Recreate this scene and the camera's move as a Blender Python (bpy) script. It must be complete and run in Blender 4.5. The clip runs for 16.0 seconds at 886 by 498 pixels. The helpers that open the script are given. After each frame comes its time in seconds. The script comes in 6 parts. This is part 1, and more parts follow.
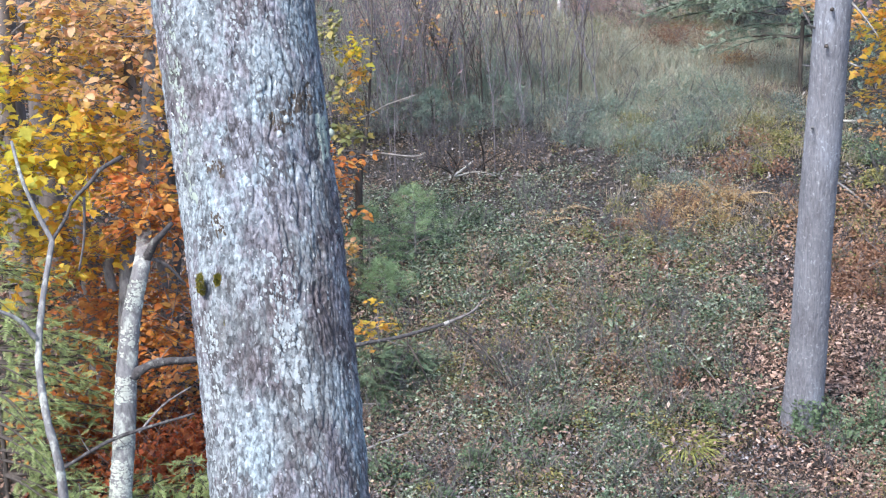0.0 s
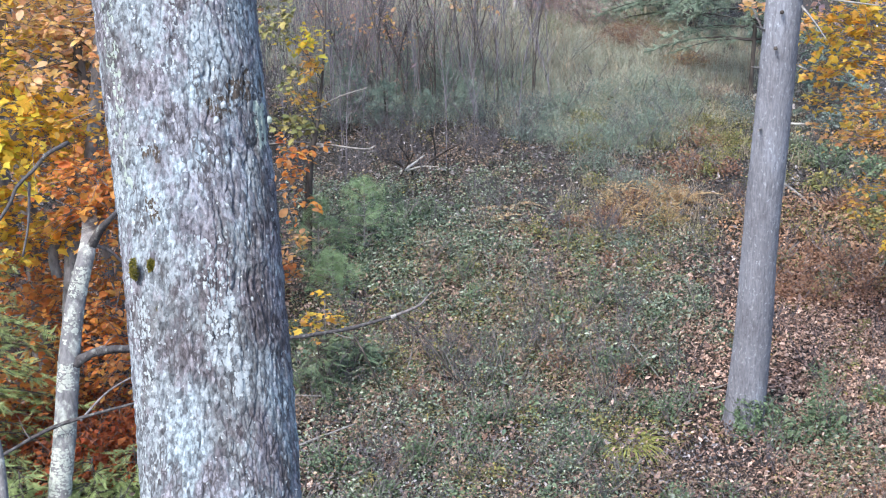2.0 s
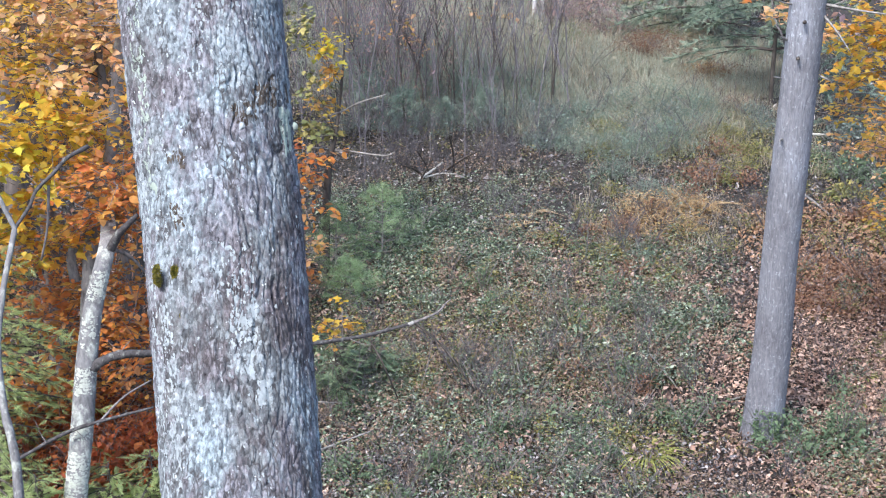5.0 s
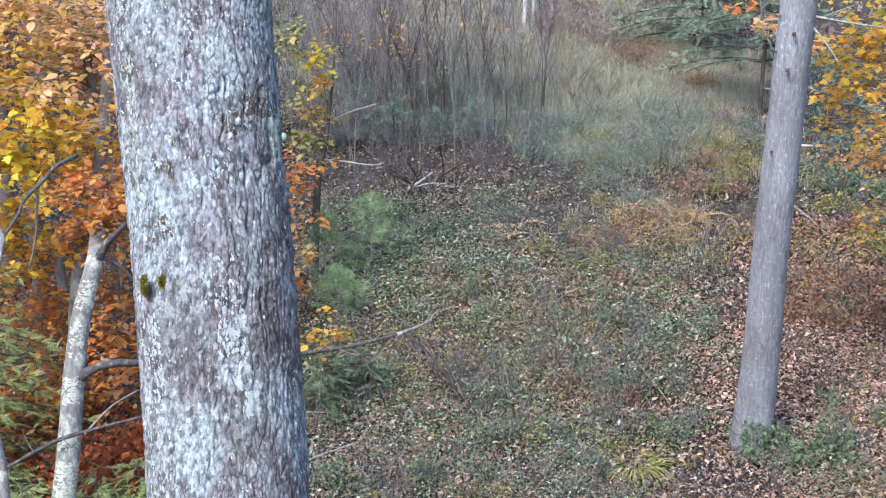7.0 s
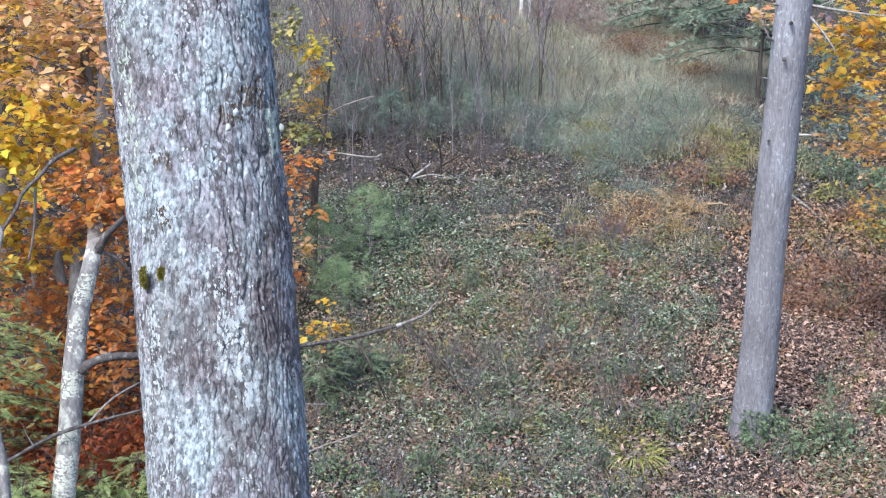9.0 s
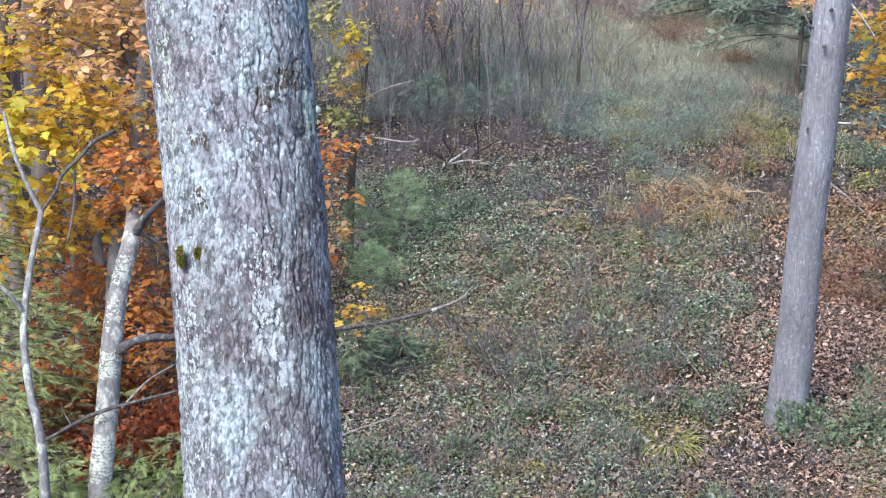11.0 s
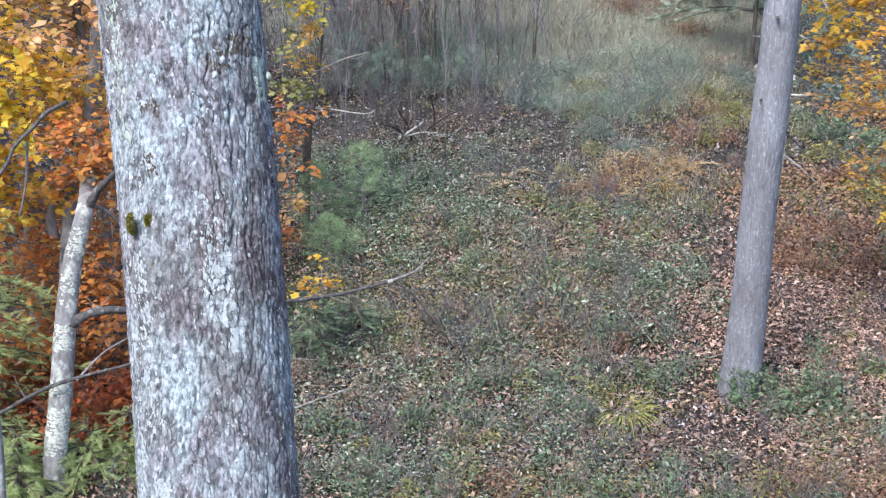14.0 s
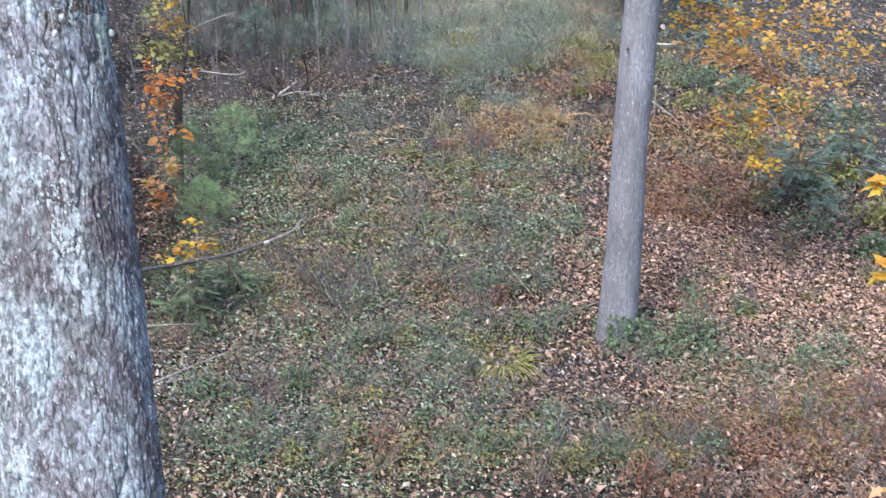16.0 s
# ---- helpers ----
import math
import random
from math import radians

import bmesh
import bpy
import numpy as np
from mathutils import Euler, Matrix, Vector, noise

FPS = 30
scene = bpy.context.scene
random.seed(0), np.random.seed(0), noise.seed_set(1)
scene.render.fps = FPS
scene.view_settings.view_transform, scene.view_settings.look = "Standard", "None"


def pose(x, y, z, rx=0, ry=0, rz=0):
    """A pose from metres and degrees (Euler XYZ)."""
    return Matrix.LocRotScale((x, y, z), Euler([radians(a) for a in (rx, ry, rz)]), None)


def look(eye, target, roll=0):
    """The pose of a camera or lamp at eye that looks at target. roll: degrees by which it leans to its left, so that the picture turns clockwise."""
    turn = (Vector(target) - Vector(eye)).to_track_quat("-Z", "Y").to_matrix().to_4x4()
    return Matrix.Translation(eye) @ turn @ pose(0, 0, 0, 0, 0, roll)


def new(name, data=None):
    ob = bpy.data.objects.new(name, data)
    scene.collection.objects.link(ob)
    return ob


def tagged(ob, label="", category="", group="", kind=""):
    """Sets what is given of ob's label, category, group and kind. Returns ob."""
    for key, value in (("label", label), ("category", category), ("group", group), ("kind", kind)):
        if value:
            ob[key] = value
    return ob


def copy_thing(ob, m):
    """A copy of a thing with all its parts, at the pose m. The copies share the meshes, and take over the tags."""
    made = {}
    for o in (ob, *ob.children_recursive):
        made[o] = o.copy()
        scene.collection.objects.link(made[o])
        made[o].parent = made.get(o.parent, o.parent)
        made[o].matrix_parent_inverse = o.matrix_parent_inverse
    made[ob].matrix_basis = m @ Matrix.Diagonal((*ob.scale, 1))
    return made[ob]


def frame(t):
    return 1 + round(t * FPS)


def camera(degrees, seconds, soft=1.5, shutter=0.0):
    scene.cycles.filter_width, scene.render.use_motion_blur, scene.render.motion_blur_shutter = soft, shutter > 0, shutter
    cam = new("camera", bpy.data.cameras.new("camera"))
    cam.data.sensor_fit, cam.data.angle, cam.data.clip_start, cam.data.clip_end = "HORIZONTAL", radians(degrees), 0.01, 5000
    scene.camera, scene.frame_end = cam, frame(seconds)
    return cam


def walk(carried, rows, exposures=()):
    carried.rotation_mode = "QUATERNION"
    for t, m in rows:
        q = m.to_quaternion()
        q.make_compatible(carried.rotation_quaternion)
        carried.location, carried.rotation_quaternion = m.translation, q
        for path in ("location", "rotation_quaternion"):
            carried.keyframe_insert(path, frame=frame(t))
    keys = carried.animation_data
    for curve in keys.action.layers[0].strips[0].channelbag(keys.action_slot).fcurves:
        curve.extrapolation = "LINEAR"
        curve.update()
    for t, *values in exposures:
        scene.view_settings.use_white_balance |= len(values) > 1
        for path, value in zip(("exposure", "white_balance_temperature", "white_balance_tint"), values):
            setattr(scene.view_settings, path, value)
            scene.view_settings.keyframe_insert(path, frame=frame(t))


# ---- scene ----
cam = camera(34.0, 16.0, soft=1.15, shutter=0.5)
walk(cam, [
    (0.0, pose(-0.0220, -0.0470, 5.5155, 74.580, 2.316, 1.076)),
    (0.5, pose(-0.0034, -0.0548, 5.5079, 74.201, 2.141, 0.448)),
    (1.0, pose(0.0164, -0.0473, 5.4983, 73.943, 2.280, -0.514)),
    (1.5, pose(0.0210, -0.0376, 5.5019, 74.367, 1.593, -0.693)),
    (2.0, pose(0.0276, -0.0486, 5.5020, 74.342, 0.696, -0.391)),
    (2.5, pose(0.0166, -0.0504, 5.5036, 74.400, 0.211, 0.015)),
    (3.0, pose(0.0041, -0.0456, 5.5110, 74.760, 0.300, 0.311)),
    (3.5, pose(-0.0020, -0.0428, 5.5040, 74.495, 0.162, 0.504)),
    (3.7, pose(-0.0025, -0.0388, 5.5072, 74.654, 0.321, 0.451)),
    (5.8, pose(-0.0003, -0.0011, 5.4933, 74.603, 0.130, 0.141)),
    (6.0, pose(0.0054, -0.0055, 5.5006, 74.935, 0.019, -0.057)),
    (6.5, pose(0.0071, 0.0071, 5.4965, 74.816, 0.232, -0.357)),
    (7.0, pose(-0.0000, 0.0000, 5.5000, 74.997, 0.001, 0.003)),
    (7.5, pose(-0.0090, -0.0076, 5.4936, 74.717, 0.192, 0.243)),
    (8.0, pose(-0.0079, -0.0137, 5.4935, 74.574, 0.625, 0.041)),
    (8.5, pose(-0.0103, 0.0133, 5.4989, 75.030, 0.183, 0.115)),
    (8.7, pose(-0.0047, 0.0029, 5.4981, 74.899, 0.349, -0.156)),
    (10.8, pose(0.0102, -0.0303, 5.4914, 74.225, 0.233, 0.952)),
    (11.0, pose(0.0082, -0.0321, 5.4922, 74.136, 0.205, 1.391)),
    (11.5, pose(0.0061, -0.0375, 5.4938, 74.029, -0.423, 1.077)),
    (12.0, pose(0.0094, -0.0413, 5.4840, 73.669, 0.675, 0.540)),
    (12.5, pose(0.0190, -0.0433, 5.4763, 73.293, 0.221, 0.476)),
    (13.0, pose(0.0193, -0.0445, 5.4715, 73.098, 0.277, 0.192)),
    (13.5, pose(0.0159, -0.0427, 5.4734, 73.239, 0.480, 0.162)),
    (14.0, pose(0.0275, -0.0492, 5.4747, 73.092, -0.094, -0.255)),
    (14.5, pose(0.0413, -0.0537, 5.4686, 72.554, 0.236, -1.340)),
    (15.0, pose(0.0645, -0.0510, 5.4638, 72.151, -0.554, -2.197)),
    (15.5, pose(0.1003, -0.0657, 5.4677, 72.119, 0.463, -3.863)),
    (16.0, pose(0.1157, -0.0664, 5.4542, 71.455, 0.570, -5.212)),
], exposures=[(0.0, 1.79, 6280, 11), (16.0, 1.79, 6280, 11)])

# ---- light: a bright overcast sky over the clearing ----
SUN_AZ, SUN_EL = -148.0, 50.0          # degrees: to the left of the stand and a little behind it
world = bpy.data.worlds.new("world")
scene.world = world
world.use_nodes = True
wn = world.node_tree
sky = wn.nodes.new("ShaderNodeTexSky")
sky.sky_type, sky.sun_disc = "NISHITA", False
sky.sun_elevation, sky.sun_rotation = radians(SUN_EL), radians(SUN_AZ)
sky.air_density, sky.dust_density, sky.ozone_density = 1.0, 2.0, 2.0
wn.links.new(sky.outputs[0], wn.nodes["Background"].inputs[0])
wn.nodes["Background"].inputs[1].default_value = 0.104
sun = new("sun", bpy.data.lights.new("sun", "SUN"))
sun.data.energy, sun.data.angle, sun.data.color = 1.72, radians(15), (1.0, 0.97, 0.93)
az, el = radians(SUN_AZ), radians(SUN_EL)
sun.matrix_world = look((0, 0, 30), (-math.sin(az) * math.cos(el), -math.cos(az) * math.cos(el), 30 - math.sin(el)))


# ---- materials ----
def mat_new(name):
    m = bpy.data.materials.new(name)
    m.use_nodes = True
    nt = m.node_tree
    b = nt.nodes["Principled BSDF"]
    return m, nt, b


def node(nt, kind, **vals):
    n = nt.nodes.new(kind)
    for k, v in vals.items():
        n.inputs[k].default_value = v
    return n


def ramp(nt, src, stops, hard=False):
    r = nt.nodes.new("ShaderNodeValToRGB")
    r.color_ramp.interpolation = "CONSTANT" if hard else "LINEAR"
    els = r.color_ramp.elements
    while len(els) < len(stops):
        els.new(0.5)
    for e, (p, c) in zip(els, stops):
        e.position, e.color = p, (*c, 1)
    nt.links.new(src, r.inputs[0])
    return r.outputs[0]


def coords(nt, sx, sy, sz):
    t = nt.nodes.new("ShaderNodeTexCoord")
    mp = nt.nodes.new("ShaderNodeMapping")
    mp.inputs["Scale"].default_value = (sx, sy, sz)
    nt.links.new(t.outputs["Object"], mp.inputs[0])
    return mp.outputs[0]


def mix(nt, fac, a, b, kind="MIX"):
    m = nt.nodes.new("ShaderNodeMixRGB")
    m.blend_type = kind
    for sock, v in zip(m.inputs, (fac, a, b)):
        if isinstance(v, (int, float)):
            sock.default_value = v
        elif isinstance(v, tuple):
            sock.default_value = (*v, 1)
        else:
            nt.links.new(v, sock)
    return m.outputs[0]


def leaf_mat(name, colours, through_light=0.35, rough=0.6):
    """A leaf: one colour per leaf out of a list, blotched, and letting some light through."""
    m, nt, b = mat_new(name)
    geo = nt.nodes.new("ShaderNodeNewGeometry")
    stops = [(i / len(colours), c) for i, c in enumerate(colours)]
    col = ramp(nt, geo.outputs["Random Per Island"], stops)
    nz = node(nt, "ShaderNodeTexNoise", Scale=14.0, Detail=3.0)
    nt.links.new(coords(nt, 1, 1, 1), nz.inputs["Vector"])
    dark = ramp(nt, nz.outputs["Fac"], [(0.3, (0.7, 0.66, 0.62)), (0.7, (1.15, 1.12, 1.05))])
    col = mix(nt, 1.0, col, dark, "MULTIPLY")
    nt.links.new(col, b.inputs["Base Color"])
    b.inputs["Roughness"].default_value = rough
    b.inputs["Specular IOR Level"].default_value = 0.3
    tr = nt.nodes.new("ShaderNodeBsdfTranslucent")
    nt.links.new(col, tr.inputs[0])
    ms = nt.nodes.new("ShaderNodeMixShader")
    ms.inputs[0].default_value = through_light
    nt.links.new(b.outputs[0], ms.inputs[1])
    nt.links.new(tr.outputs[0], ms.inputs[2])
    nt.links.new(ms.outputs[0], nt.nodes["Material Output"].inputs[0])
    return m


def bark_mat(name, dark, light, crust=None, crust_amount=0.5, grain=(18, 18, 5), bump=0.4, patch_scale=5.0, broad=0.0):
    """Bark: streaks along the stem, blotches, and a crust of pale lichen in patches."""
    m, nt, b = mat_new(name)
    n1 = node(nt, "ShaderNodeTexNoise", Scale=1.0, Detail=6.0, Roughness=0.65)
    nt.links.new(coords(nt, *grain), n1.inputs["Vector"])
    col = ramp(nt, n1.outputs["Fac"], [(0.32, dark), (0.68, light)])
    if crust:
        n2 = node(nt, "ShaderNodeTexNoise", Scale=patch_scale, Detail=7.0, Roughness=0.7)
        nt.links.new(coords(nt, 1, 1, 0.7), n2.inputs["Vector"])
        lo = 0.62 - 0.3 * crust_amount
        fac = ramp(nt, n2.outputs["Fac"], [(lo, (0, 0, 0)), (lo + 0.1, (1, 1, 1))])
        n3 = node(nt, "ShaderNodeTexNoise", Scale=40.0, Detail=3.0)
        nt.links.new(coords(nt, 1, 1, 0.5), n3.inputs["Vector"])
        cc = ramp(nt, n3.outputs["Fac"], [(0.35, tuple(c * 0.6 for c in crust)), (0.65, crust)])
        col = mix(nt, fac, col, cc)
    if broad:
        n4 = node(nt, "ShaderNodeTexNoise", Scale=broad, Detail=4.0, Roughness=0.6)
        nt.links.new(coords(nt, 1, 1, 0.4), n4.inputs["Vector"])
        col = mix(nt, 1.0, col, ramp(nt, n4.outputs["Fac"], [(0.33, (0.68, 0.665, 0.67)), (0.52, (0.95, 0.95, 0.95)), (0.7, (1.2, 1.24, 1.27))]), "MULTIPLY")
    nt.links.new(col, b.inputs["Base Color"])
    b.inputs["Roughness"].default_value = 0.9
    b.inputs["Specular IOR Level"].default_value = 0.15
    bp = node(nt, "ShaderNodeBump", Strength=bump, Distance=0.01)
    nt.links.new(n1.outputs["Fac"], bp.inputs["Height"])
    nt.links.new(bp.outputs[0], b.inputs["Normal"])
    return m


def soil_mat():
    m, nt, b = mat_new("forest_soil")
    n1 = node(nt, "ShaderNodeTexNoise", Scale=0.6, Detail=8.0, Roughness=0.7)
    n2 = node(nt, "ShaderNodeTexNoise", Scale=22.0, Detail=6.0, Roughness=0.75)
    c = coords(nt, 1, 1, 1)
    nt.links.new(c, n1.inputs["Vector"])
    nt.links.new(c, n2.inputs["Vector"])
    a = ramp(nt, n2.outputs["Fac"], [(0.3, (0.016, 0.0135, 0.013)), (0.5, (0.038, 0.032, 0.030)), (0.72, (0.10, 0.084, 0.077))])
    g = ramp(nt, n1.outputs["Fac"], [(0.4, (1, 1, 1)), (0.65, (0.75, 0.85, 0.7))])
    nt.links.new(mix(nt, 1.0, a, g, "MULTIPLY"), b.inputs["Base Color"])
    b.inputs["Roughness"].default_value = 0.95
    bp = node(nt, "ShaderNodeBump", Strength=0.8, Distance=0.03)
    nt.links.new(n2.outputs["Fac"], bp.inputs["Height"])
    nt.links.new(bp.outputs[0], b.inputs["Normal"])
    return m


def oak_mat():
    """Old grey bark: flaky plates of mauve-grey wood, broken cracks, blotches of blue-white crust lichen, brown stains."""
    m, nt, b = mat_new("grey_bark")
    warp = node(nt, "ShaderNodeTexNoise", Scale=30.0, Detail=3.0)
    nt.links.new(coords(nt, 1, 1, 0.6), warp.inputs["Vector"])
    bent = nt.nodes.new("ShaderNodeVectorMath")
    bent.operation = "MULTIPLY_ADD"
    bent.inputs[1].default_value = (1.3, 1.3, 1.3)
    nt.links.new(warp.outputs["Color"], bent.inputs[0])
    nt.links.new(coords(nt, 74, 74, 34), bent.inputs[2])
    cell = node(nt, "ShaderNodeTexVoronoi", Scale=1.0)
    edge = node(nt, "ShaderNodeTexVoronoi", Scale=1.0)
    edge.feature = "DISTANCE_TO_EDGE"
    nt.links.new(bent.outputs[0], cell.inputs["Vector"])
    tall = nt.nodes.new("ShaderNodeVectorMath")
    tall.operation = "MULTIPLY"
    tall.inputs[1].default_value = (0.85, 0.85, 0.36)
    nt.links.new(bent.outputs[0], tall.inputs[0])
    nt.links.new(tall.outputs[0], edge.inputs["Vector"])
    n1 = node(nt, "ShaderNodeTexNoise", Scale=1.0, Detail=6.0, Roughness=0.7)
    nt.links.new(coords(nt, 90, 90, 45), n1.inputs["Vector"])
    col = ramp(nt, n1.outputs["Fac"], [(0.36, (0.062, 0.058, 0.064)), (0.49, (0.166, 0.162, 0.179)), (0.64, (0.285, 0.281, 0.308))])
    tone = nt.nodes.new("ShaderNodeSeparateColor")
    nt.links.new(cell.outputs["Color"], tone.inputs[0])
    n2 = node(nt, "ShaderNodeTexNoise", Scale=6.0, Detail=10.0, Roughness=0.74)
    nt.links.new(coords(nt, 1, 1, 0.55), n2.inputs["Vector"])
    fac = ramp(nt, n2.outputs["Fac"], [(0.45, (0, 0, 0)), (0.54, (0.92, 0.92, 0.92))])
    n3 = node(nt, "ShaderNodeTexNoise", Scale=95.0, Detail=4.0, Roughness=0.7)
    nt.links.new(coords(nt, 1, 1, 0.6), n3.inputs["Vector"])
    crust = ramp(nt, n3.outputs["Fac"], [(0.37, (0.10, 0.113, 0.123)), (0.48, (0.222, 0.262, 0.28)), (0.62, (0.34, 0.395, 0.415))])
    col = mix(nt, fac, col, crust)
    col = mix(nt, 1.0, col, ramp(nt, tone.outputs[0], [(0.0, (0.50, 0.49, 0.50)), (0.5, (0.95, 0.95, 0.95)), (1.0, (1.32, 1.32, 1.32))]), "MULTIPLY")
    n4 = node(nt, "ShaderNodeTexNoise", Scale=4.2, Detail=5.0, Roughness=0.62)
    nt.links.new(coords(nt, 1, 1, 0.5), n4.inputs["Vector"])
    col = mix(nt, 1.0, col, ramp(nt, n4.outputs["Fac"], [(0.36, (0.60, 0.545, 0.53)), (0.48, (0.89, 0.87, 0.885)), (0.66, (1.12, 1.18, 1.22))]), "MULTIPLY")
    n5 = node(nt, "ShaderNodeTexNoise", Scale=17.0, Detail=3.0)
    nt.links.new(coords(nt, 1, 1, 0.35), n5.inputs["Vector"])
    crack = ramp(nt, edge.outputs["Distance"], [(0.0, (1, 1, 1)), (0.13, (0, 0, 0))])
    where = ramp(nt, n5.outputs["Fac"], [(0.48, (0, 0, 0)), (0.6, (1, 1, 1))])
    col = mix(nt, mix(nt, 1.0, crack, where, "MULTIPLY"), col, (0.055, 0.05, 0.053))
    n6 = node(nt, "ShaderNodeTexNoise", Scale=85.0, Detail=2.0)
    nt.links.new(coords(nt, 1, 1, 0.7), n6.inputs["Vector"])
    col = mix(nt, ramp(nt, n6.outputs["Fac"], [(0.69, (0, 0, 0)), (0.73, (1, 1, 1))]), col, (0.46, 0.5, 0.51))
    nt.links.new(col, b.inputs["Base Color"])
    b.inputs["Roughness"].default_value = 0.9
    b.inputs["Specular IOR Level"].default_value = 0.15
    bp = node(nt, "ShaderNodeBump", Strength=0.8, Distance=0.008)
    nt.links.new(mix(nt, 0.5, n1.outputs["Fac"], tone.outputs[0]), bp.inputs["Height"])
    nt.links.new(bp.outputs[0], b.inputs["Normal"])
    return m


M_SOIL = soil_mat()
M_OAK = oak_mat()
M_LIMB = bark_mat("limb_bark", (0.035, 0.032, 0.033), (0.105, 0.098, 0.1), (0.25, 0.26, 0.24), 0.2, (30, 30, 30), 0.3, 16.0)
M_PINE = bark_mat("pine_bark", (0.13, 0.132, 0.149), (0.255, 0.258, 0.286), (0.42, 0.44, 0.47), 0.22, (70, 70, 11), 0.7, 34.0, 3.0)
M_POLE = bark_mat("lichen_bark", (0.105, 0.102, 0.106), (0.235, 0.231, 0.236), (0.44, 0.46, 0.42), 0.4, (30, 30, 10), 0.3, 7.0)
M_SMOOTH = bark_mat("smooth_grey_bark", (0.11, 0.105, 0.108), (0.24, 0.23, 0.235), (0.38, 0.40, 0.34), 0.25, (30, 30, 10), 0.3, 8.0)
M_DARK = bark_mat("dark_bark", (0.035, 0.03, 0.028), (0.11, 0.095, 0.085), None, 0, (14, 14, 4), 0.4)
M_TWIG = bark_mat("twig_bark", (0.10, 0.09, 0.09), (0.24, 0.22, 0.215), None, 0, (30, 30, 12), 0.2)
M_STEM = bark_mat("thicket_bark", (0.10, 0.09, 0.102), (0.235, 0.215, 0.238), None, 0, (20, 20, 8), 0.2)
M_BROWN = bark_mat("brown_bark", (0.085, 0.072, 0.068), (0.20, 0.172, 0.16), None, 0, (14, 14, 5), 0.4)
M_SHOOT = bark_mat("shoot_bark", (0.065, 0.06, 0.066), (0.17, 0.158, 0.168), None, 0, (20, 20, 8), 0.2)
M_DEAD = bark_mat("weathered_wood", (0.13, 0.12, 0.115), (0.33, 0.315, 0.30), None, 0, (25, 25, 25), 0.2)
M_FRESH = bark_mat("bare_wood", (0.3, 0.285, 0.26), (0.5, 0.48, 0.44), None, 0, (30, 30, 30), 0.1)
M_MOSS = leaf_mat("moss", [(0.06, 0.075, 0.015), (0.12, 0.12, 0.02), (0.2, 0.17, 0.03)], 0.1, 0.9)
M_LICHEN = bark_mat("pale_lichen", (0.24, 0.29, 0.25), (0.38, 0.43, 0.38), None, 0, (60, 60, 60), 0.5)
M_WHITE = bark_mat("white_lichen", (0.24, 0.27, 0.285), (0.37, 0.41, 0.43), None, 0, (60, 60, 60), 0.5)
M_SCAR = bark_mat("scar_bark", (0.028, 0.023, 0.019), (0.12, 0.098, 0.082), None, 0, (90, 90, 40), 0.9)
M_CREAM = bark_mat("cream_lichen", (0.34, 0.365, 0.33), (0.58, 0.60, 0.53), None, 0, (40, 40, 40), 0.5)
M_LITTER = leaf_mat("fallen_leaf", [(0.18, 0.118, 0.102), (0.31, 0.215, 0.19), (0.065, 0.047, 0.042), (0.42, 0.305, 0.265), (0.22, 0.137, 0.115), (0.60, 0.47, 0.42), (0.26, 0.145, 0.105), (0.08, 0.056, 0.05)], 0.05, 0.5)
M_PINKLITTER = leaf_mat("pink_brown_leaf", [(0.47, 0.32, 0.255), (0.58, 0.42, 0.35), (0.33, 0.205, 0.16), (0.68, 0.53, 0.45), (0.53, 0.335, 0.25), (0.18, 0.118, 0.095)], 0.05, 0.55)
M_RUSTLITTER = leaf_mat("rust_brown_leaf", [(0.30, 0.17, 0.11), (0.40, 0.26, 0.18), (0.20, 0.11, 0.075), (0.48, 0.33, 0.24), (0.14, 0.09, 0.07), (0.34, 0.20, 0.12)], 0.05, 0.6)
M_DARKLITTER = leaf_mat("dark_leaf", [(0.072, 0.068, 0.076), (0.172, 0.166, 0.184), (0.028, 0.026, 0.029), (0.27, 0.262, 0.286), (0.085, 0.079, 0.087), (0.52, 0.50, 0.53), (0.033, 0.031, 0.034)], 0.03, 0.5)
M_HERB = leaf_mat("herb_leaf", [(0.04, 0.078, 0.052), (0.125, 0.195, 0.137), (0.26, 0.345, 0.265), (0.06, 0.092, 0.056), (0.19, 0.22, 0.115), (0.46, 0.53, 0.45), (0.035, 0.062, 0.042)], 0.14, 0.4)
M_SEEDLING = leaf_mat("seedling_needle", [(0.06, 0.10, 0.065), (0.10, 0.155, 0.095), (0.15, 0.21, 0.13)], 0.15)
M_OLIVE = leaf_mat("olive_leaf", [(0.13, 0.165, 0.07), (0.2, 0.22, 0.09), (0.29, 0.275, 0.11), (0.10, 0.13, 0.055), (0.34, 0.30, 0.11)], 0.18)
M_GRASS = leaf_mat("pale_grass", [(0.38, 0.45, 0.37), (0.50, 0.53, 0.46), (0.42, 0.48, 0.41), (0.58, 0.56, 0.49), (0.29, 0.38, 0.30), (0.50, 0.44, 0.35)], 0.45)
M_SAGE = leaf_mat("sage_leaf", [(0.16, 0.245, 0.205), (0.25, 0.335, 0.295), (0.20, 0.295, 0.25), (0.31, 0.38, 0.32)], 0.4)
M_MAUVE = leaf_mat("mauve_leaf", [(0.40, 0.32, 0.36), (0.33, 0.24, 0.29), (0.47, 0.39, 0.41), (0.46, 0.29, 0.25)], 0.4)
M_BRUSH = bark_mat("pale_brush", (0.24, 0.215, 0.235), (0.42, 0.39, 0.415), None, 0, (20, 20, 8), 0.2)
M_BIRCH = bark_mat("birch_bark", (0.34, 0.33, 0.33), (0.62, 0.61, 0.6), None, 0, (14, 14, 30), 0.2)
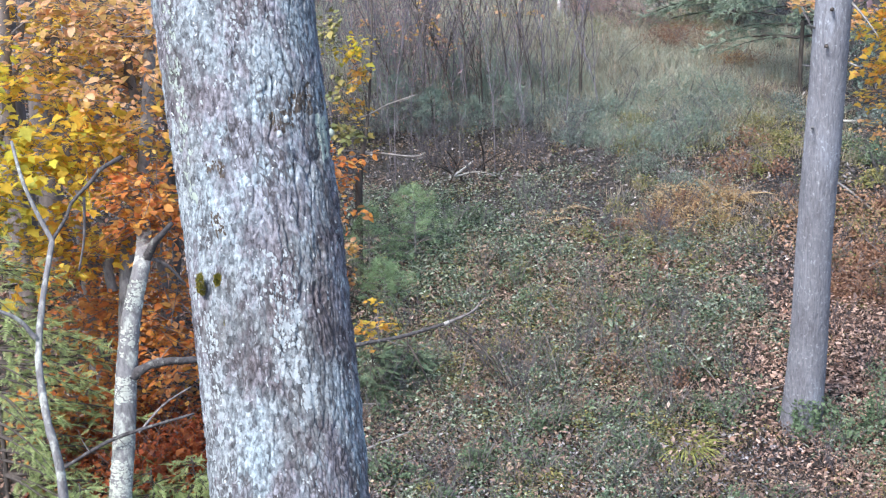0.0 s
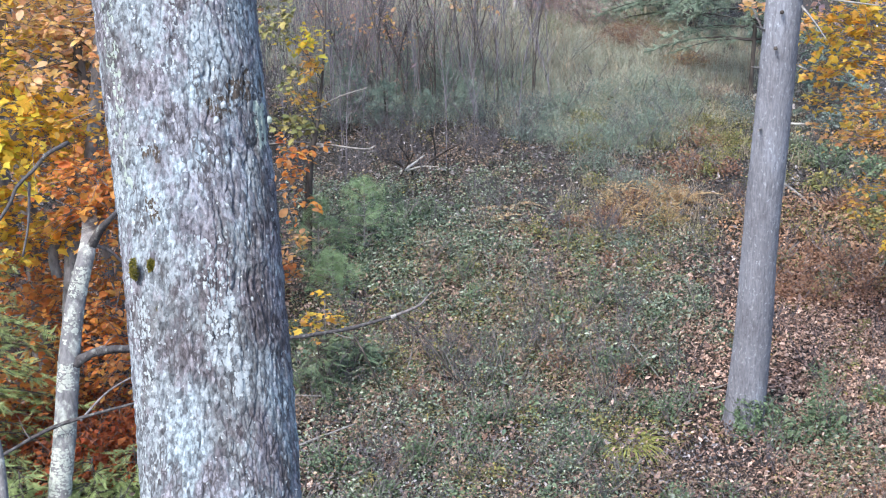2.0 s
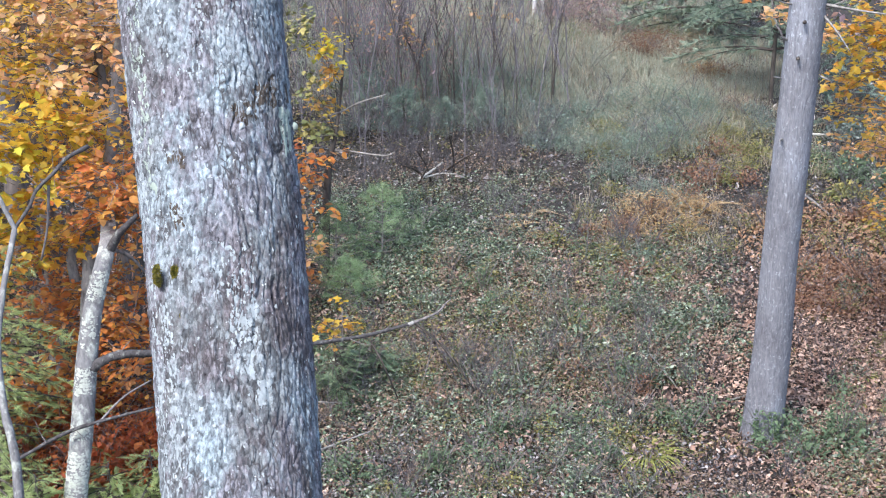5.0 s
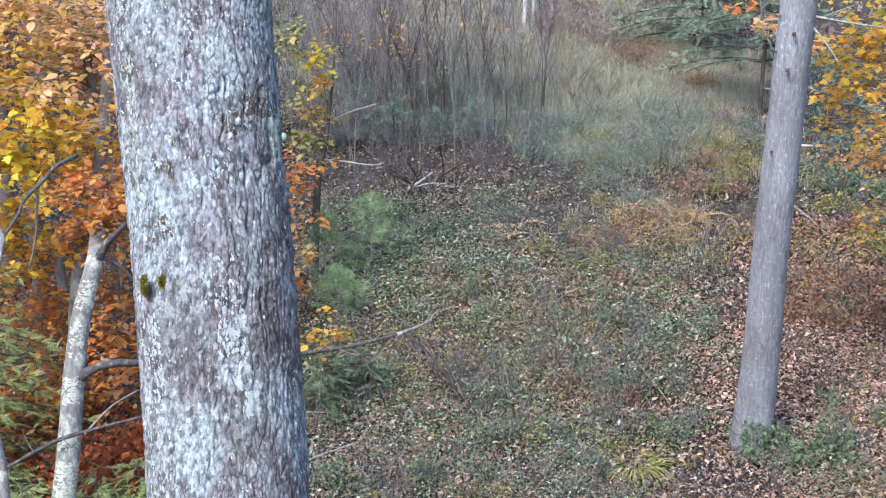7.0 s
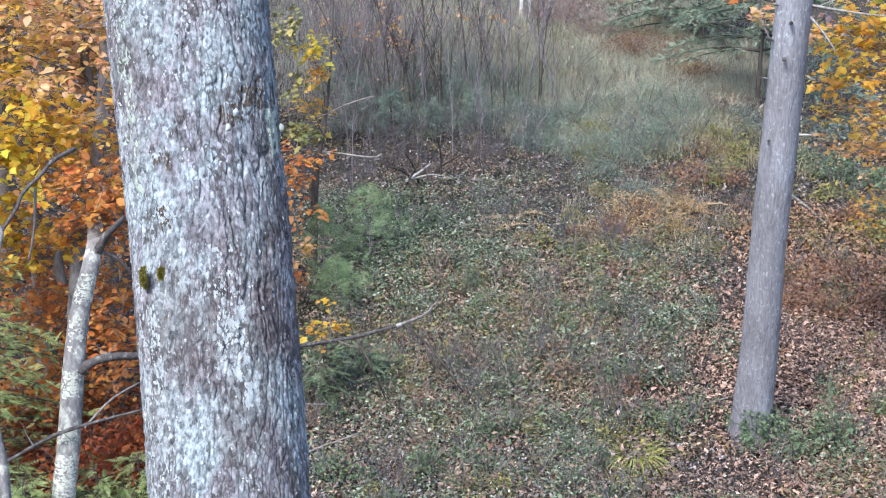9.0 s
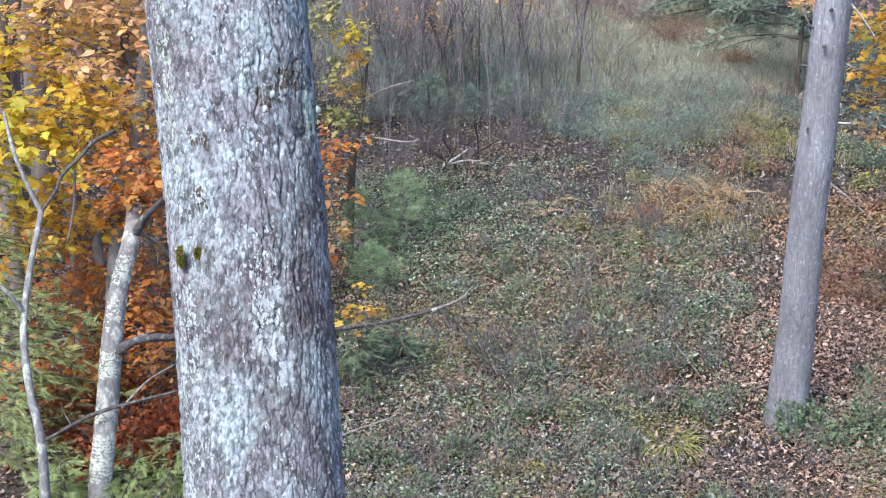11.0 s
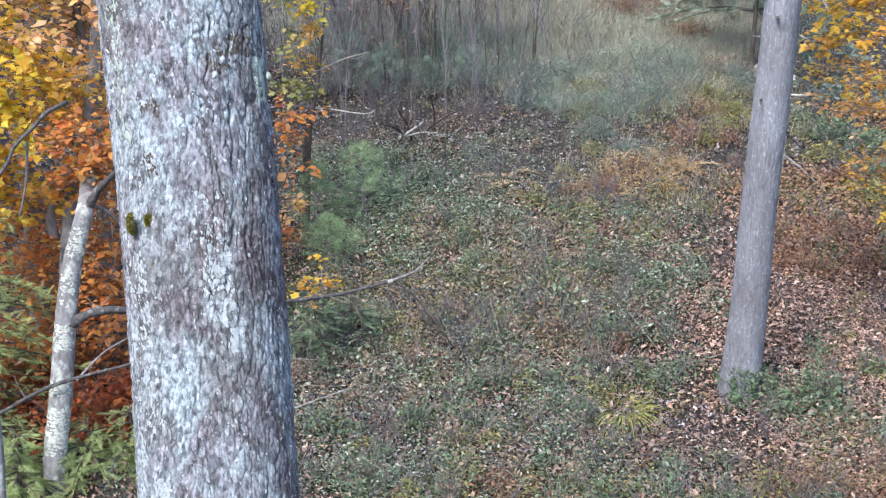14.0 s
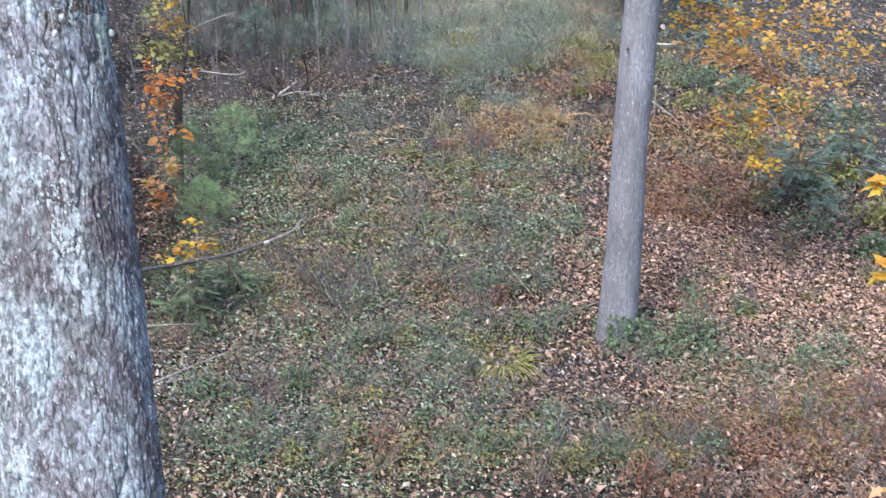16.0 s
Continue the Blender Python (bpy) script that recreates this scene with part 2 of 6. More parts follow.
M_BUSH = leaf_mat("shrub_leaf", [(0.11, 0.18, 0.105), (0.17, 0.25, 0.15), (0.24, 0.32, 0.20), (0.14, 0.21, 0.13)], 0.35)
M_TUFT = leaf_mat("grass_blade", [(0.13, 0.19, 0.07), (0.24, 0.27, 0.10), (0.34, 0.315, 0.16), (0.17, 0.225, 0.085)], 0.25)
M_GOLD = leaf_mat("golden_fern", [(0.46, 0.34, 0.18), (0.58, 0.46, 0.27), (0.40, 0.26, 0.14), (0.62, 0.50, 0.28), (0.34, 0.21, 0.12)], 0.35)
M_STRAW = leaf_mat("straw_blade", [(0.46, 0.39, 0.30), (0.38, 0.30, 0.24), (0.52, 0.46, 0.36), (0.34, 0.32, 0.24)], 0.35)
M_PALEFERN = leaf_mat("pale_fern", [(0.55, 0.42, 0.26), (0.62, 0.5, 0.33), (0.48, 0.34, 0.2)], 0.25)
M_RED = leaf_mat("russet_leaf", [(0.22, 0.12, 0.09), (0.30, 0.16, 0.11), (0.16, 0.09, 0.07), (0.35, 0.215, 0.14)], 0.3)
M_ORANGE = leaf_mat("orange_leaf", [(0.76, 0.31, 0.10), (0.66, 0.22, 0.08), (0.82, 0.43, 0.11), (0.48, 0.16, 0.08), (0.84, 0.52, 0.13), (0.56, 0.30, 0.14)], 0.6)
M_CRIMSON = leaf_mat("red_leaf", [(0.50, 0.14, 0.06), (0.40, 0.10, 0.05), (0.58, 0.22, 0.08), (0.34, 0.13, 0.08)], 0.6)
M_PEACH = leaf_mat("peach_leaf", [(0.80, 0.50, 0.31), (0.84, 0.60, 0.38), (0.74, 0.39, 0.22), (0.80, 0.55, 0.22), (0.60, 0.42, 0.16)], 0.6)
M_YELLOW = leaf_mat("yellow_leaf", [(0.84, 0.54, 0.07), (0.70, 0.54, 0.09), (0.86, 0.62, 0.12), (0.54, 0.52, 0.10), (0.84, 0.46, 0.09)], 0.6)
M_AMBER = leaf_mat("amber_leaf", [(0.74, 0.48, 0.08), (0.78, 0.57, 0.16), (0.66, 0.33, 0.08), (0.50, 0.46, 0.10), (0.70, 0.40, 0.16)], 0.6)
M_NEEDLE = leaf_mat("conifer_needle", [(0.34, 0.46, 0.20), (0.43, 0.54, 0.26), (0.52, 0.60, 0.32), (0.38, 0.50, 0.24)], 0.6)
M_NEEDLE2 = leaf_mat("hemlock_needle", [(0.11, 0.18, 0.155), (0.16, 0.24, 0.205), (0.23, 0.31, 0.27)], 0.35)
M_PINEGREEN = leaf_mat("pine_needle", [(0.17, 0.29, 0.16), (0.24, 0.37, 0.20), (0.31, 0.43, 0.25)], 0.45)
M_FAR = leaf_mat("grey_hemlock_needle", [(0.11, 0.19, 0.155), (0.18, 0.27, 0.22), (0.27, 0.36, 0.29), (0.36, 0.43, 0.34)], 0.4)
M_SEDGE = leaf_mat("sedge_blade", [(0.33, 0.37, 0.10), (0.50, 0.48, 0.17), (0.26, 0.32, 0.08), (0.56, 0.50, 0.2)], 0.3)
M_LIME = leaf_mat("lime_leaf", [(0.62, 0.62, 0.08), (0.78, 0.63, 0.09), (0.50, 0.57, 0.13), (0.82, 0.58, 0.08)], 0.6)
M_DUSK = leaf_mat("dusky_leaf", [(0.08, 0.13, 0.125), (0.14, 0.205, 0.195), (0.21, 0.285, 0.27), (0.13, 0.14, 0.145), (0.28, 0.35, 0.33)], 0.25)
M_TAN = leaf_mat("withered_herb", [(0.32, 0.235, 0.18), (0.15, 0.10, 0.082), (0.46, 0.36, 0.28), (0.11, 0.08, 0.065), (0.29, 0.22, 0.17)], 0.12)

# ---- mesh tools ----
rng = np.random.default_rng(7)


def land(x, y):
    """Height of the ground."""
    s = np.logaddexp(0, (y - 11.0) / 1.5) * 1.5
    e = np.logaddexp(0, (x - 1.5) / 0.8) * 0.8
    far = np.logaddexp(0, (y - 55.0) / 6) * 6
    return -0.42 + 0.16 * s - 0.09 * np.minimum(e, 7) - 0.12 * far + 0.05 * np.sin(x * 1.1 + 0.5 * y) * np.cos(y * 0.7 - 0.4 * x)


def on_land(p, up=0.0):
    return Vector((p[0], p[1], float(land(p[0], p[1])) + up))


def mesh_of(name, geo, smooth=False):
    v, f = geo
    me = bpy.data.meshes.new(name)
    me.vertices.add(len(v))
    me.vertices.foreach_set("co", np.ascontiguousarray(v, np.float32).ravel())
    me.loops.add(3 * len(f))
    me.loops.foreach_set("vertex_index", np.ascontiguousarray(f, np.int32).ravel())
    me.polygons.add(len(f))
    me.polygons.foreach_set("loop_start", np.arange(0, 3 * len(f), 3, dtype=np.int32))
    if smooth:
        me.polygons.foreach_set("use_smooth", np.ones(len(f), bool))
    me.update(calc_edges=True)
    return me


def joined(geos):
    vs, fs, n = [], [], 0
    for v, f in geos:
        vs.append(np.asarray(v, float))
        fs.append(np.asarray(f) + n)
        n += len(v)
    return np.concatenate(vs), np.concatenate(fs)


def thing(name, base, label, category, group=""):
    ob = new(name)
    ob.empty_display_size = 0.1
    ob.location = base
    return tagged(ob, label, category, group)


def root_place(ob):
    p = Vector(ob.location)
    while ob.parent:
        ob = ob.parent
        p += ob.location
    return np.array(p)


def part(name, geo, material, parent, label="", smooth=False):
    v, f = geo
    me = mesh_of(name, (np.asarray(v) - root_place(parent), f), smooth)
    me.materials.append(material)
    ob = new(name, me)
    ob.parent = parent
    return tagged(ob, label)


def stuff(name, geo, material, label, category, smooth=False):
    me = mesh_of(name, geo, smooth)
    me.materials.append(material)
    return tagged(new(name, me), label, category, "", "stuff")


def smooth_line(pts, n):
    """n points along a soft curve through pts."""
    pts = np.asarray(pts, float)
    if len(pts) == 2:
        return pts[0] + (pts[1] - pts[0]) * np.linspace(0, 1, n)[:, None]
    q = np.vstack([2 * pts[0] - pts[1], pts, 2 * pts[-1] - pts[-2]])
    t = np.linspace(0, len(pts) - 1 - 1e-9, n)
    i, u = t.astype(int), (t % 1)[:, None]
    a, b, c, d = q[i], q[i + 1], q[i + 2], q[i + 3]
    return 0.5 * (2 * b + (c - a) * u + (2 * a - 5 * b + 4 * c - d) * u**2 + (3 * b - a - 3 * c + d) * u**3)


def tube(line, radii, sides=6, lump=0.0, cap=True):
    """A round stem along a line."""
    line = np.asarray(line, float)
    n = len(line)
    radii = np.interp(np.linspace(0, 1, n), np.linspace(0, 1, len(np.atleast_1d(radii))), np.atleast_1d(radii)) if len(np.atleast_1d(radii)) > 1 else np.full(n, float(np.atleast_1d(radii)[0]))
    tang = np.gradient(line, axis=0)
    tang /= np.linalg.norm(tang, axis=1)[:, None] + 1e-9
    ref = np.array([0.31, 0.95, 0.05]) if abs(tang[:, 2]).mean() > 0.6 else np.array([0.1, 0.05, 1.0])
    a = np.cross(tang, ref)
    a /= np.linalg.norm(a, axis=1)[:, None] + 1e-9
    b = np.cross(tang, a)
    ang = np.linspace(0, 2 * np.pi, sides, endpoint=False)
    r = radii[:, None] * (1 + lump * rng.standard_normal((n, sides)))
    v = line[:, None] + r[..., None] * (np.cos(ang)[None, :, None] * a[:, None] + np.sin(ang)[None, :, None] * b[:, None])
    i, j = np.meshgrid(np.arange(n - 1), np.arange(sides), indexing="ij")
    p, q, s, t = i * sides + j, i * sides + (j + 1) % sides, (i + 1) * sides + (j + 1) % sides, (i + 1) * sides + j
    f = np.concatenate([np.stack([p, q, s], -1).reshape(-1, 3), np.stack([p, s, t], -1).reshape(-1, 3)])
    v = v.reshape(-1, 3)
    if cap:
        f = np.concatenate([f, [[(n - 1) * sides, (n - 1) * sides + k, (n - 1) * sides + k + 1] for k in range(1, sides - 1)]])
    return v, f


OVAL = (np.array([(0, 0, 0), (0.27, 0.42, 0.07), (0, 1, -0.1), (-0.27, 0.42, 0.07)]), np.array([(0, 1, 2), (0, 2, 3)]))
ROUND = (np.array([(0, 0, 0), (0.22, 0.22, 0.05), (0.31, 0.5, 0.06), (0.2, 0.8, 0.02), (0, 1, -0.1), (-0.2, 0.8, 0.02), (-0.31, 0.5, 0.06), (-0.22, 0.22, 0.05)]), np.array([(0, 1, 7), (1, 2, 7), (7, 2, 6), (2, 3, 6), (6, 3, 5), (3, 4, 5)]))
_lob = [(0, 0), (0.3, 0.06), (0.27, 0.25), (0.58, 0.42), (0.28, 0.55), (0.22, 0.72), (0, 1.05), (-0.22, 0.72), (-0.28, 0.55), (-0.58, 0.42), (-0.27, 0.25), (-0.3, 0.06)]
LOBED = (np.array([(0, 0.4, 0)] + [(x, y, 0.12 * abs(x) - 0.12 * y * y) for x, y in _lob]), np.array([(0, 1 + k, 1 + (k + 1) % 12) for k in range(12)]))


def feather(pairs, width, droop, taper=True, broad=0.5):
    """A flat spray of narrow leaflets on both sides of a stalk, one long."""
    v, f = [], []
    for k in range(pairs):
        y = 0.06 + 0.9 * k / pairs
        w = width * (1 - 0.85 * (k / pairs) ** 1.3 if taper else 1.0) * (0.6 + 0.4 * min(1, k / 2))
        for s in (-1, 1):
            n = len(v)
            dz = -droop * y * y
            v += [(0, y - 0.06 * broad, dz), (0, y + broad / pairs, dz), (s * w, y + 0.45 * w + 0.02, dz - 0.15 * w)]
            f.append((n, n + 1, n + 2) if s > 0 else (n, n + 2, n + 1))
    n = len(v)
    v += [(-0.012, 0, 0), (0.012, 0, 0), (0, 1, -droop)]
    f.append((n, n + 1, n + 2))
    return np.array(v), np.array(f)


HEMLOCK = feather(9, 0.28, 0.22, True, 0.5)
NARROW = (OVAL[0] * (0.4, 1, 1), OVAL[1])
FERN = feather(14, 0.24, 0.45)
NEEDLES = feather(12, 0.6, 0.1, False, 0.16)


def leaves(at, size, shape=OVAL, tilt=0.5, spread=0.3, heading=None):
    """Leaves at the given places, each turned its own way; tilt: how far from level."""
    at = np.asarray(at, float)
    n = len(at)
    up = np.array([0, 0, 1.0]) + tilt * rng.standard_normal((n, 3))
    up /= np.linalg.norm(up, axis=1)[:, None]
    d = rng.standard_normal((n, 3)) if heading is None else heading + 0.35 * rng.standard_normal((n, 3))
    d -= up * (d * up).sum(1)[:, None]
    d /= np.linalg.norm(d, axis=1)[:, None] + 1e-9
    side = np.cross(d, up)
    s = size * np.exp(spread * rng.standard_normal(n))
    lv, lf = shape
    v = at[:, None] + s[:, None, None] * (lv[None, :, :1] * side[:, None] + lv[None, :, 1:2] * d[:, None] + lv[None, :, 2:3] * up[:, None])
    f = lf[None] + (np.arange(n) * len(lv))[:, None, None]
    return v.reshape(-1, 3), f.reshape(-1, 3)


def placed(geo, places, turns, sizes):
    """Copies of one shape, joined."""
    v, f = geo
    c, s = np.cos(turns), np.sin(turns)
    x = v[None, :, 0] * c[:, None] - v[None, :, 1] * s[:, None]
    y = v[None, :, 0] * s[:, None] + v[None, :, 1] * c[:, None]
    w = np.stack([x, y, np.broadcast_to(v[None, :, 2], x.shape)], -1) * sizes[:, None, None] + places[:, None]
    return w.reshape(-1, 3), (f[None] + (np.arange(len(places)) * len(v))[:, None, None]).reshape(-1, 3)


def unit(v):
    return np.asarray(v, float) / (np.linalg.norm(v) + 1e-9)


def value_noise(u, v, per_u, seed):
    """Soft noise on a sheet that repeats after per_u cells along u."""
    tab = np.random.default_rng(seed).random((per_u, 4096))
    i, j = np.floor(u).astype(int), np.floor(v).astype(int)
    a, b = u - i, v - j
    a, b = a * a * (3 - 2 * a), b * b * (3 - 2 * b)
    g = lambda p, q: tab[p % per_u, q % 4096]
    return (g(i, j) * (1 - a) + g(i + 1, j) * a) * (1 - b) + (g(i, j + 1) * (1 - a) + g(i + 1, j + 1) * a) * b


def plates(u, v, per_u, seed):
    """Cells of broken bark: how far inside its plate each place is, and the plate's own number."""
    r = np.random.default_rng(seed)
    ju, jv, own = r.random((per_u, 2048)), r.random((per_u, 2048)), r.random((per_u, 2048))
    i, j = np.floor(u).astype(int), np.floor(v).astype(int)
    f1, f2, num = np.full(u.shape, 9.0), np.full(u.shape, 9.0), np.zeros(u.shape)
    for di in (-1, 0, 1):
        for dj in (-1, 0, 1):
            p, q = (i + di) % per_u, (j + dj) % 2048
            d = np.hypot(i + di + ju[p, q] - u, j + dj + jv[p, q] - v)
            near = d < f1
            f2 = np.where(near, f1, np.minimum(f2, d))
            num = np.where(near, own[p, q], num)
            f1 = np.where(near, d, f1)
    return f2 - f1, num


def bark_trunk(line, radii, around, along, cell_w, cell_h, depth, seed, front=0.5, crack_h=0.0, furrow_turn=None):
    """A trunk whose bark is broken into upright plates."""
    line = smooth_line(line, along)
    n = len(radii)
    rad = np.interp(np.linspace(0, 1, along), np.linspace(0, 1, n), radii)
    k = round(around * front)
    ang = np.concatenate([np.linspace(0, np.pi, around - k, endpoint=False), np.linspace(np.pi, 2 * np.pi, k, endpoint=False)])
    r0, run = float(np.mean(radii)), np.concatenate([[0], np.cumsum(np.linalg.norm(np.diff(line, axis=0), axis=1))])
    A, S = np.meshgrid(ang, run)
    per = max(4, round(2 * np.pi * r0 / cell_w))
    u, v = A / (2 * np.pi) * per, S / cell_h
    wob = value_noise(A / (2 * np.pi) * 9, S / 0.16, 9, seed + 1) - 0.5
    wob2 = value_noise(A / (2 * np.pi) * 40, S / 0.05, 40, seed + 2) - 0.5
    wob3 = value_noise(A / (2 * np.pi) * 110, S / 0.016, 110, seed + 7) - 0.5
    edge, own = plates(u + 0.6 * wob + 0.25 * wob2, v + 0.5 * wob2, per, seed)
    wide = max(3, round(per * 0.42))
    edge2, own2 = plates(A / (2 * np.pi) * wide + 0.7 * wob + 0.3 * wob2 + 0.16 * wob3, S / (crack_h or cell_h * 4.5) + 0.5 * wob, wide, seed + 5)
    calm = value_noise(A / (2 * np.pi) * 7, S / 0.22, 7, seed + 6)
    calm = np.clip((calm - 0.25) / 0.35, 0.35, 1) * np.clip((value_noise(A / (2 * np.pi) * 34, S / 0.05, 34, seed + 8) - 0.2) / 0.3, 0.1, 1)
    scale, deep = 0.75, 1.4
    if furrow_turn:                                   # bark smoother on one side, furrows deeper on the other
        t = np.clip((A - furrow_turn[0]) / (furrow_turn[1] - furrow_turn[0]), 0, 1)
        t = t * t * (3 - 2 * t)
        calm = calm * (0.65 + 0.35 * t)
        scale, deep = 0.9 - 0.3 * t, 0.55 + 1.6 * t
    h = scale * np.clip(edge / 0.35, 0, 1) ** 0.7 * (0.3 + 0.7 * own) + deep * (1 - calm * (1 - np.clip(edge2 / 0.16, 0, 1) ** 0.8)) + 0.3 * value_noise(A / (2 * np.pi) * 130, S / 0.010, 130, seed + 3)
    rough = value_noise(A / (2 * np.pi) * 5, S / 0.5, 5, seed + 4)
    r = rad[:, None] * (1 + 0.05 * (rough - 0.5)) + depth * (h - 1.6)
    P = line[:, None] + np.stack([r * np.cos(A), r * np.sin(A), 0 * r], -1)
    i, j = np.meshgrid(np.arange(along - 1), np.arange(around), indexing="ij")
    p, q, s, t = i * around + j, i * around + (j + 1) % around, (i + 1) * around + (j + 1) % around, (i + 1) * around + j
    f = np.concatenate([np.stack([p, q, s], -1).reshape(-1, 3), np.stack([p, s, t], -1).reshape(-1, 3)])
    return P.reshape(-1, 3), f


def twiggy(start, end, r0, bend=0.08, sides=5, n=9):
    """A crooked branch."""
    start, end = np.asarray(start, float), np.asarray(end, float)
    length = np.linalg.norm(end - start)
    k = max(3, n // 3)
    mid = start + (end - start) * np.linspace(0, 1, k)[:, None]
    mid[1:-1] += bend * length * rng.standard_normal((k - 2, 3)) * 0.5
    return tube(smooth_line(mid, n), [r0, r0 * 0.3], sides)


# ---- ground ----
def ground():
    xs = np.concatenate([np.linspace(-400, -30, 16), np.linspace(-28, 28, 141), np.linspace(30, 400, 16)])
    ys = np.concatenate([np.linspace(-400, -12, 12), np.linspace(-10, 8, 20), np.linspace(8.5, 45, 130), np.linspace(46, 500, 30)])
    X, Y = np.meshgrid(xs, ys)
    small = value_noise(X * 2.2 + 500, Y * 2.2 + 900, 997, 3) - 0.5
    Z = land(X, Y) + np.where((abs(X) < 30) & (Y > 7) & (Y < 46), 0.07 * small, 0)
    nx, ny = len(xs), len(ys)
    i, j = np.meshgrid(np.arange(ny - 1), np.arange(nx - 1), indexing="ij")
    p = i * nx + j
    f = np.concatenate([np.stack([p, p + 1, p + nx + 1], -1).reshape(-1, 3), np.stack([p, p + nx + 1, p + nx], -1).reshape(-1, 3)])
    me = mesh_of("ground", (np.stack([X, Y, Z], -1).reshape(-1, 3), f), True)
    me.materials.append(M_SOIL)
    tagged(new("ground", me), "sloping woodland floor of dark brown soil", "ground", "", "structure")


ground()


def scatter(n, y0, y1, x_left=-0.36, x_right=0.45):
    """Places on the slope in front of the stand, evenly spread."""
    y = y0 + (y1 - y0) * rng.random(4 * n)
    w = (x_right - x_left) * y + 2
    keep = rng.random(4 * n) < w / w.max()
    y = y[keep][:n]
    x = x_left * y - 1 + rng.random(len(y)) * ((x_right - x_left) * y + 2)
    return x, y


# ---- the grey trunk close by ----
def near_tree():
    base = (-0.33, 2.50, float(land(-0.33, 2.50)))
    ob = thing("tree", base, "thick grey tree trunk with scaly lichen-covered bark", "tree")
    lo, mid, hi = np.array((-0.616, 3.80, 3.75)), np.array((-0.666, 4.03, 4.42)), np.array((-0.746, 4.29, 5.11))
    foot = lo + (lo - mid) / (mid[2] - lo[2]) * (lo[2] - 3.3) * 0.8
    top = hi + (hi - mid) / (hi[2] - mid[2]) * 0.6
    axis_line = smooth_line([foot, lo, mid, hi, top], 860)
    skin = bark_trunk([foot, lo, mid, hi, top], [0.231, 0.2265, 0.2285, 0.236, 0.238], 500, 860, 0.019, 0.055, 0.0075, 11, 0.8, 0.5, (1.52 * math.pi, 1.72 * math.pi))
    part("trunk", skin, M_OAK, ob, "grey scaly bark with pale lichen")
    rings = skin[0].reshape(860, 500, 3)
    turn_of = np.concatenate([np.linspace(0, np.pi, 100, endpoint=False), np.linspace(np.pi, 2 * np.pi, 400, endpoint=False)])

    def on_bark(th, z, up):
        """The place on the bark at a turn and a height."""
        i = min(859, int(np.searchsorted(axis_line[:, 2], z)))
        j = int(np.argmin(np.abs((turn_of - th + np.pi) % (2 * np.pi) - np.pi)))
        r = np.linalg.norm(rings[i, j, :2] - axis_line[i, :2]) + up
        return axis_line[i, 0] + r * math.cos(th), axis_line[i, 1] + r * math.sin(th), z

    low = np.array([base[0], base[1], base[2] - 0.1])
    part("lower_trunk", bark_trunk([low, low * 0.85 + foot * 0.15, low * 0.4 + foot * 0.6, foot + (0, 0, 0.01)], [0.375, 0.285, 0.245, 0.233], 120, 300, 0.04, 0.12, 0.008, 12), M_OAK, ob)
    up = top + (top - mid) / (top[2] - mid[2]) * np.array([[0.0], [2.5], [6.0]]) - (0, 0, 0.01)
    part("upper_trunk", bark_trunk(up, [0.237, 0.205, 0.15], 90, 160, 0.04, 0.12, 0.008, 13), M_OAK, ob)

    def crust(name, at, w, h, material, label, seed, thick=0.004):
        """A ragged flat patch that clings to the bark."""
        r = np.random.default_rng(seed)
        at = np.array(at)
        axis = mid + (hi - lo) / (hi[2] - lo[2]) * (at[2] - mid[2])
        out = unit((at - axis) * (1, 1, 0))
        rad = np.linalg.norm((at - axis)[:2])
        rings, spokes = 5, 22
        v, f = [], []
        wob = 0.5 + 0.7 * r.random(spokes)
        wob = (np.roll(wob, 1) + wob + np.roll(wob, -1)) / 3
        for k in range(rings + 1):
            for m in range(spokes):
                q = k / rings
                a = 2 * math.pi * m / spokes
                x, z = w * q * wob[m] * math.cos(a), h * q * wob[m] * math.sin(a)
                th = math.atan2(out[1], out[0]) + x / rad
                rr = rad + thick * (1 - q**3) * (0.6 + 0.8 * r.random()) - 0.006 * q**4
                v.append((axis[0] + rr * math.cos(th), axis[1] + rr * math.sin(th), at[2] + z))
        for k in range(rings):
            for m in range(spokes):
                p, q2 = k * spokes + m, k * spokes + (m + 1) % spokes
                f += [(p, q2, q2 + spokes), (p, q2 + spokes, p + spokes)]
        part(name, (np.array(v), np.array(f)), material, ob, label, True)

    def moss(at, w, h, seed):
        r = np.random.default_rng(seed)
        at = np.array(at)
        axis = mid + (hi - lo) / (hi[2] - lo[2]) * (at[2] - mid[2])
        rad = np.linalg.norm((at - axis)[:2]) - 0.004
        th0 = math.atan2(at[1] - axis[1], at[0] - axis[0])
        a, q = r.random(1100) * 2 * np.pi, np.sqrt(r.random(1100))
        th, z = th0 + q * w * np.cos(a) / rad, at[2] + q * h * np.sin(a)
        pad = 0.012 * (1 - q * q)
        pts = np.stack([axis[0] + (rad + pad) * np.cos(th), axis[1] + (rad + pad) * np.sin(th), z], 1)
        part("moss_patch", leaves(pts, 0.0055, OVAL, 1.5), M_MOSS, ob, "olive green moss tuft")

    moss((-0.82, 3.82, 4.37), 0.016, 0.032, 1)
    moss((-0.77, 3.82, 4.38), 0.012, 0.02, 2)
    moss((-0.75, 3.79, 4.27), 0.009, 0.012, 3)
    moss((-0.81, 4.05, 4.99), 0.010, 0.014, 4)
    crust("lichen_patch", (-0.56, 3.92, 4.81), 0.011, 0.014, M_WHITE, "cream flake of bare wood", 8, 0.007)
    crust("lichen_patch", (-0.58, 3.91, 4.77), 0.011, 0.011, M_WHITE, "cream flake of bare wood", 9, 0.007)
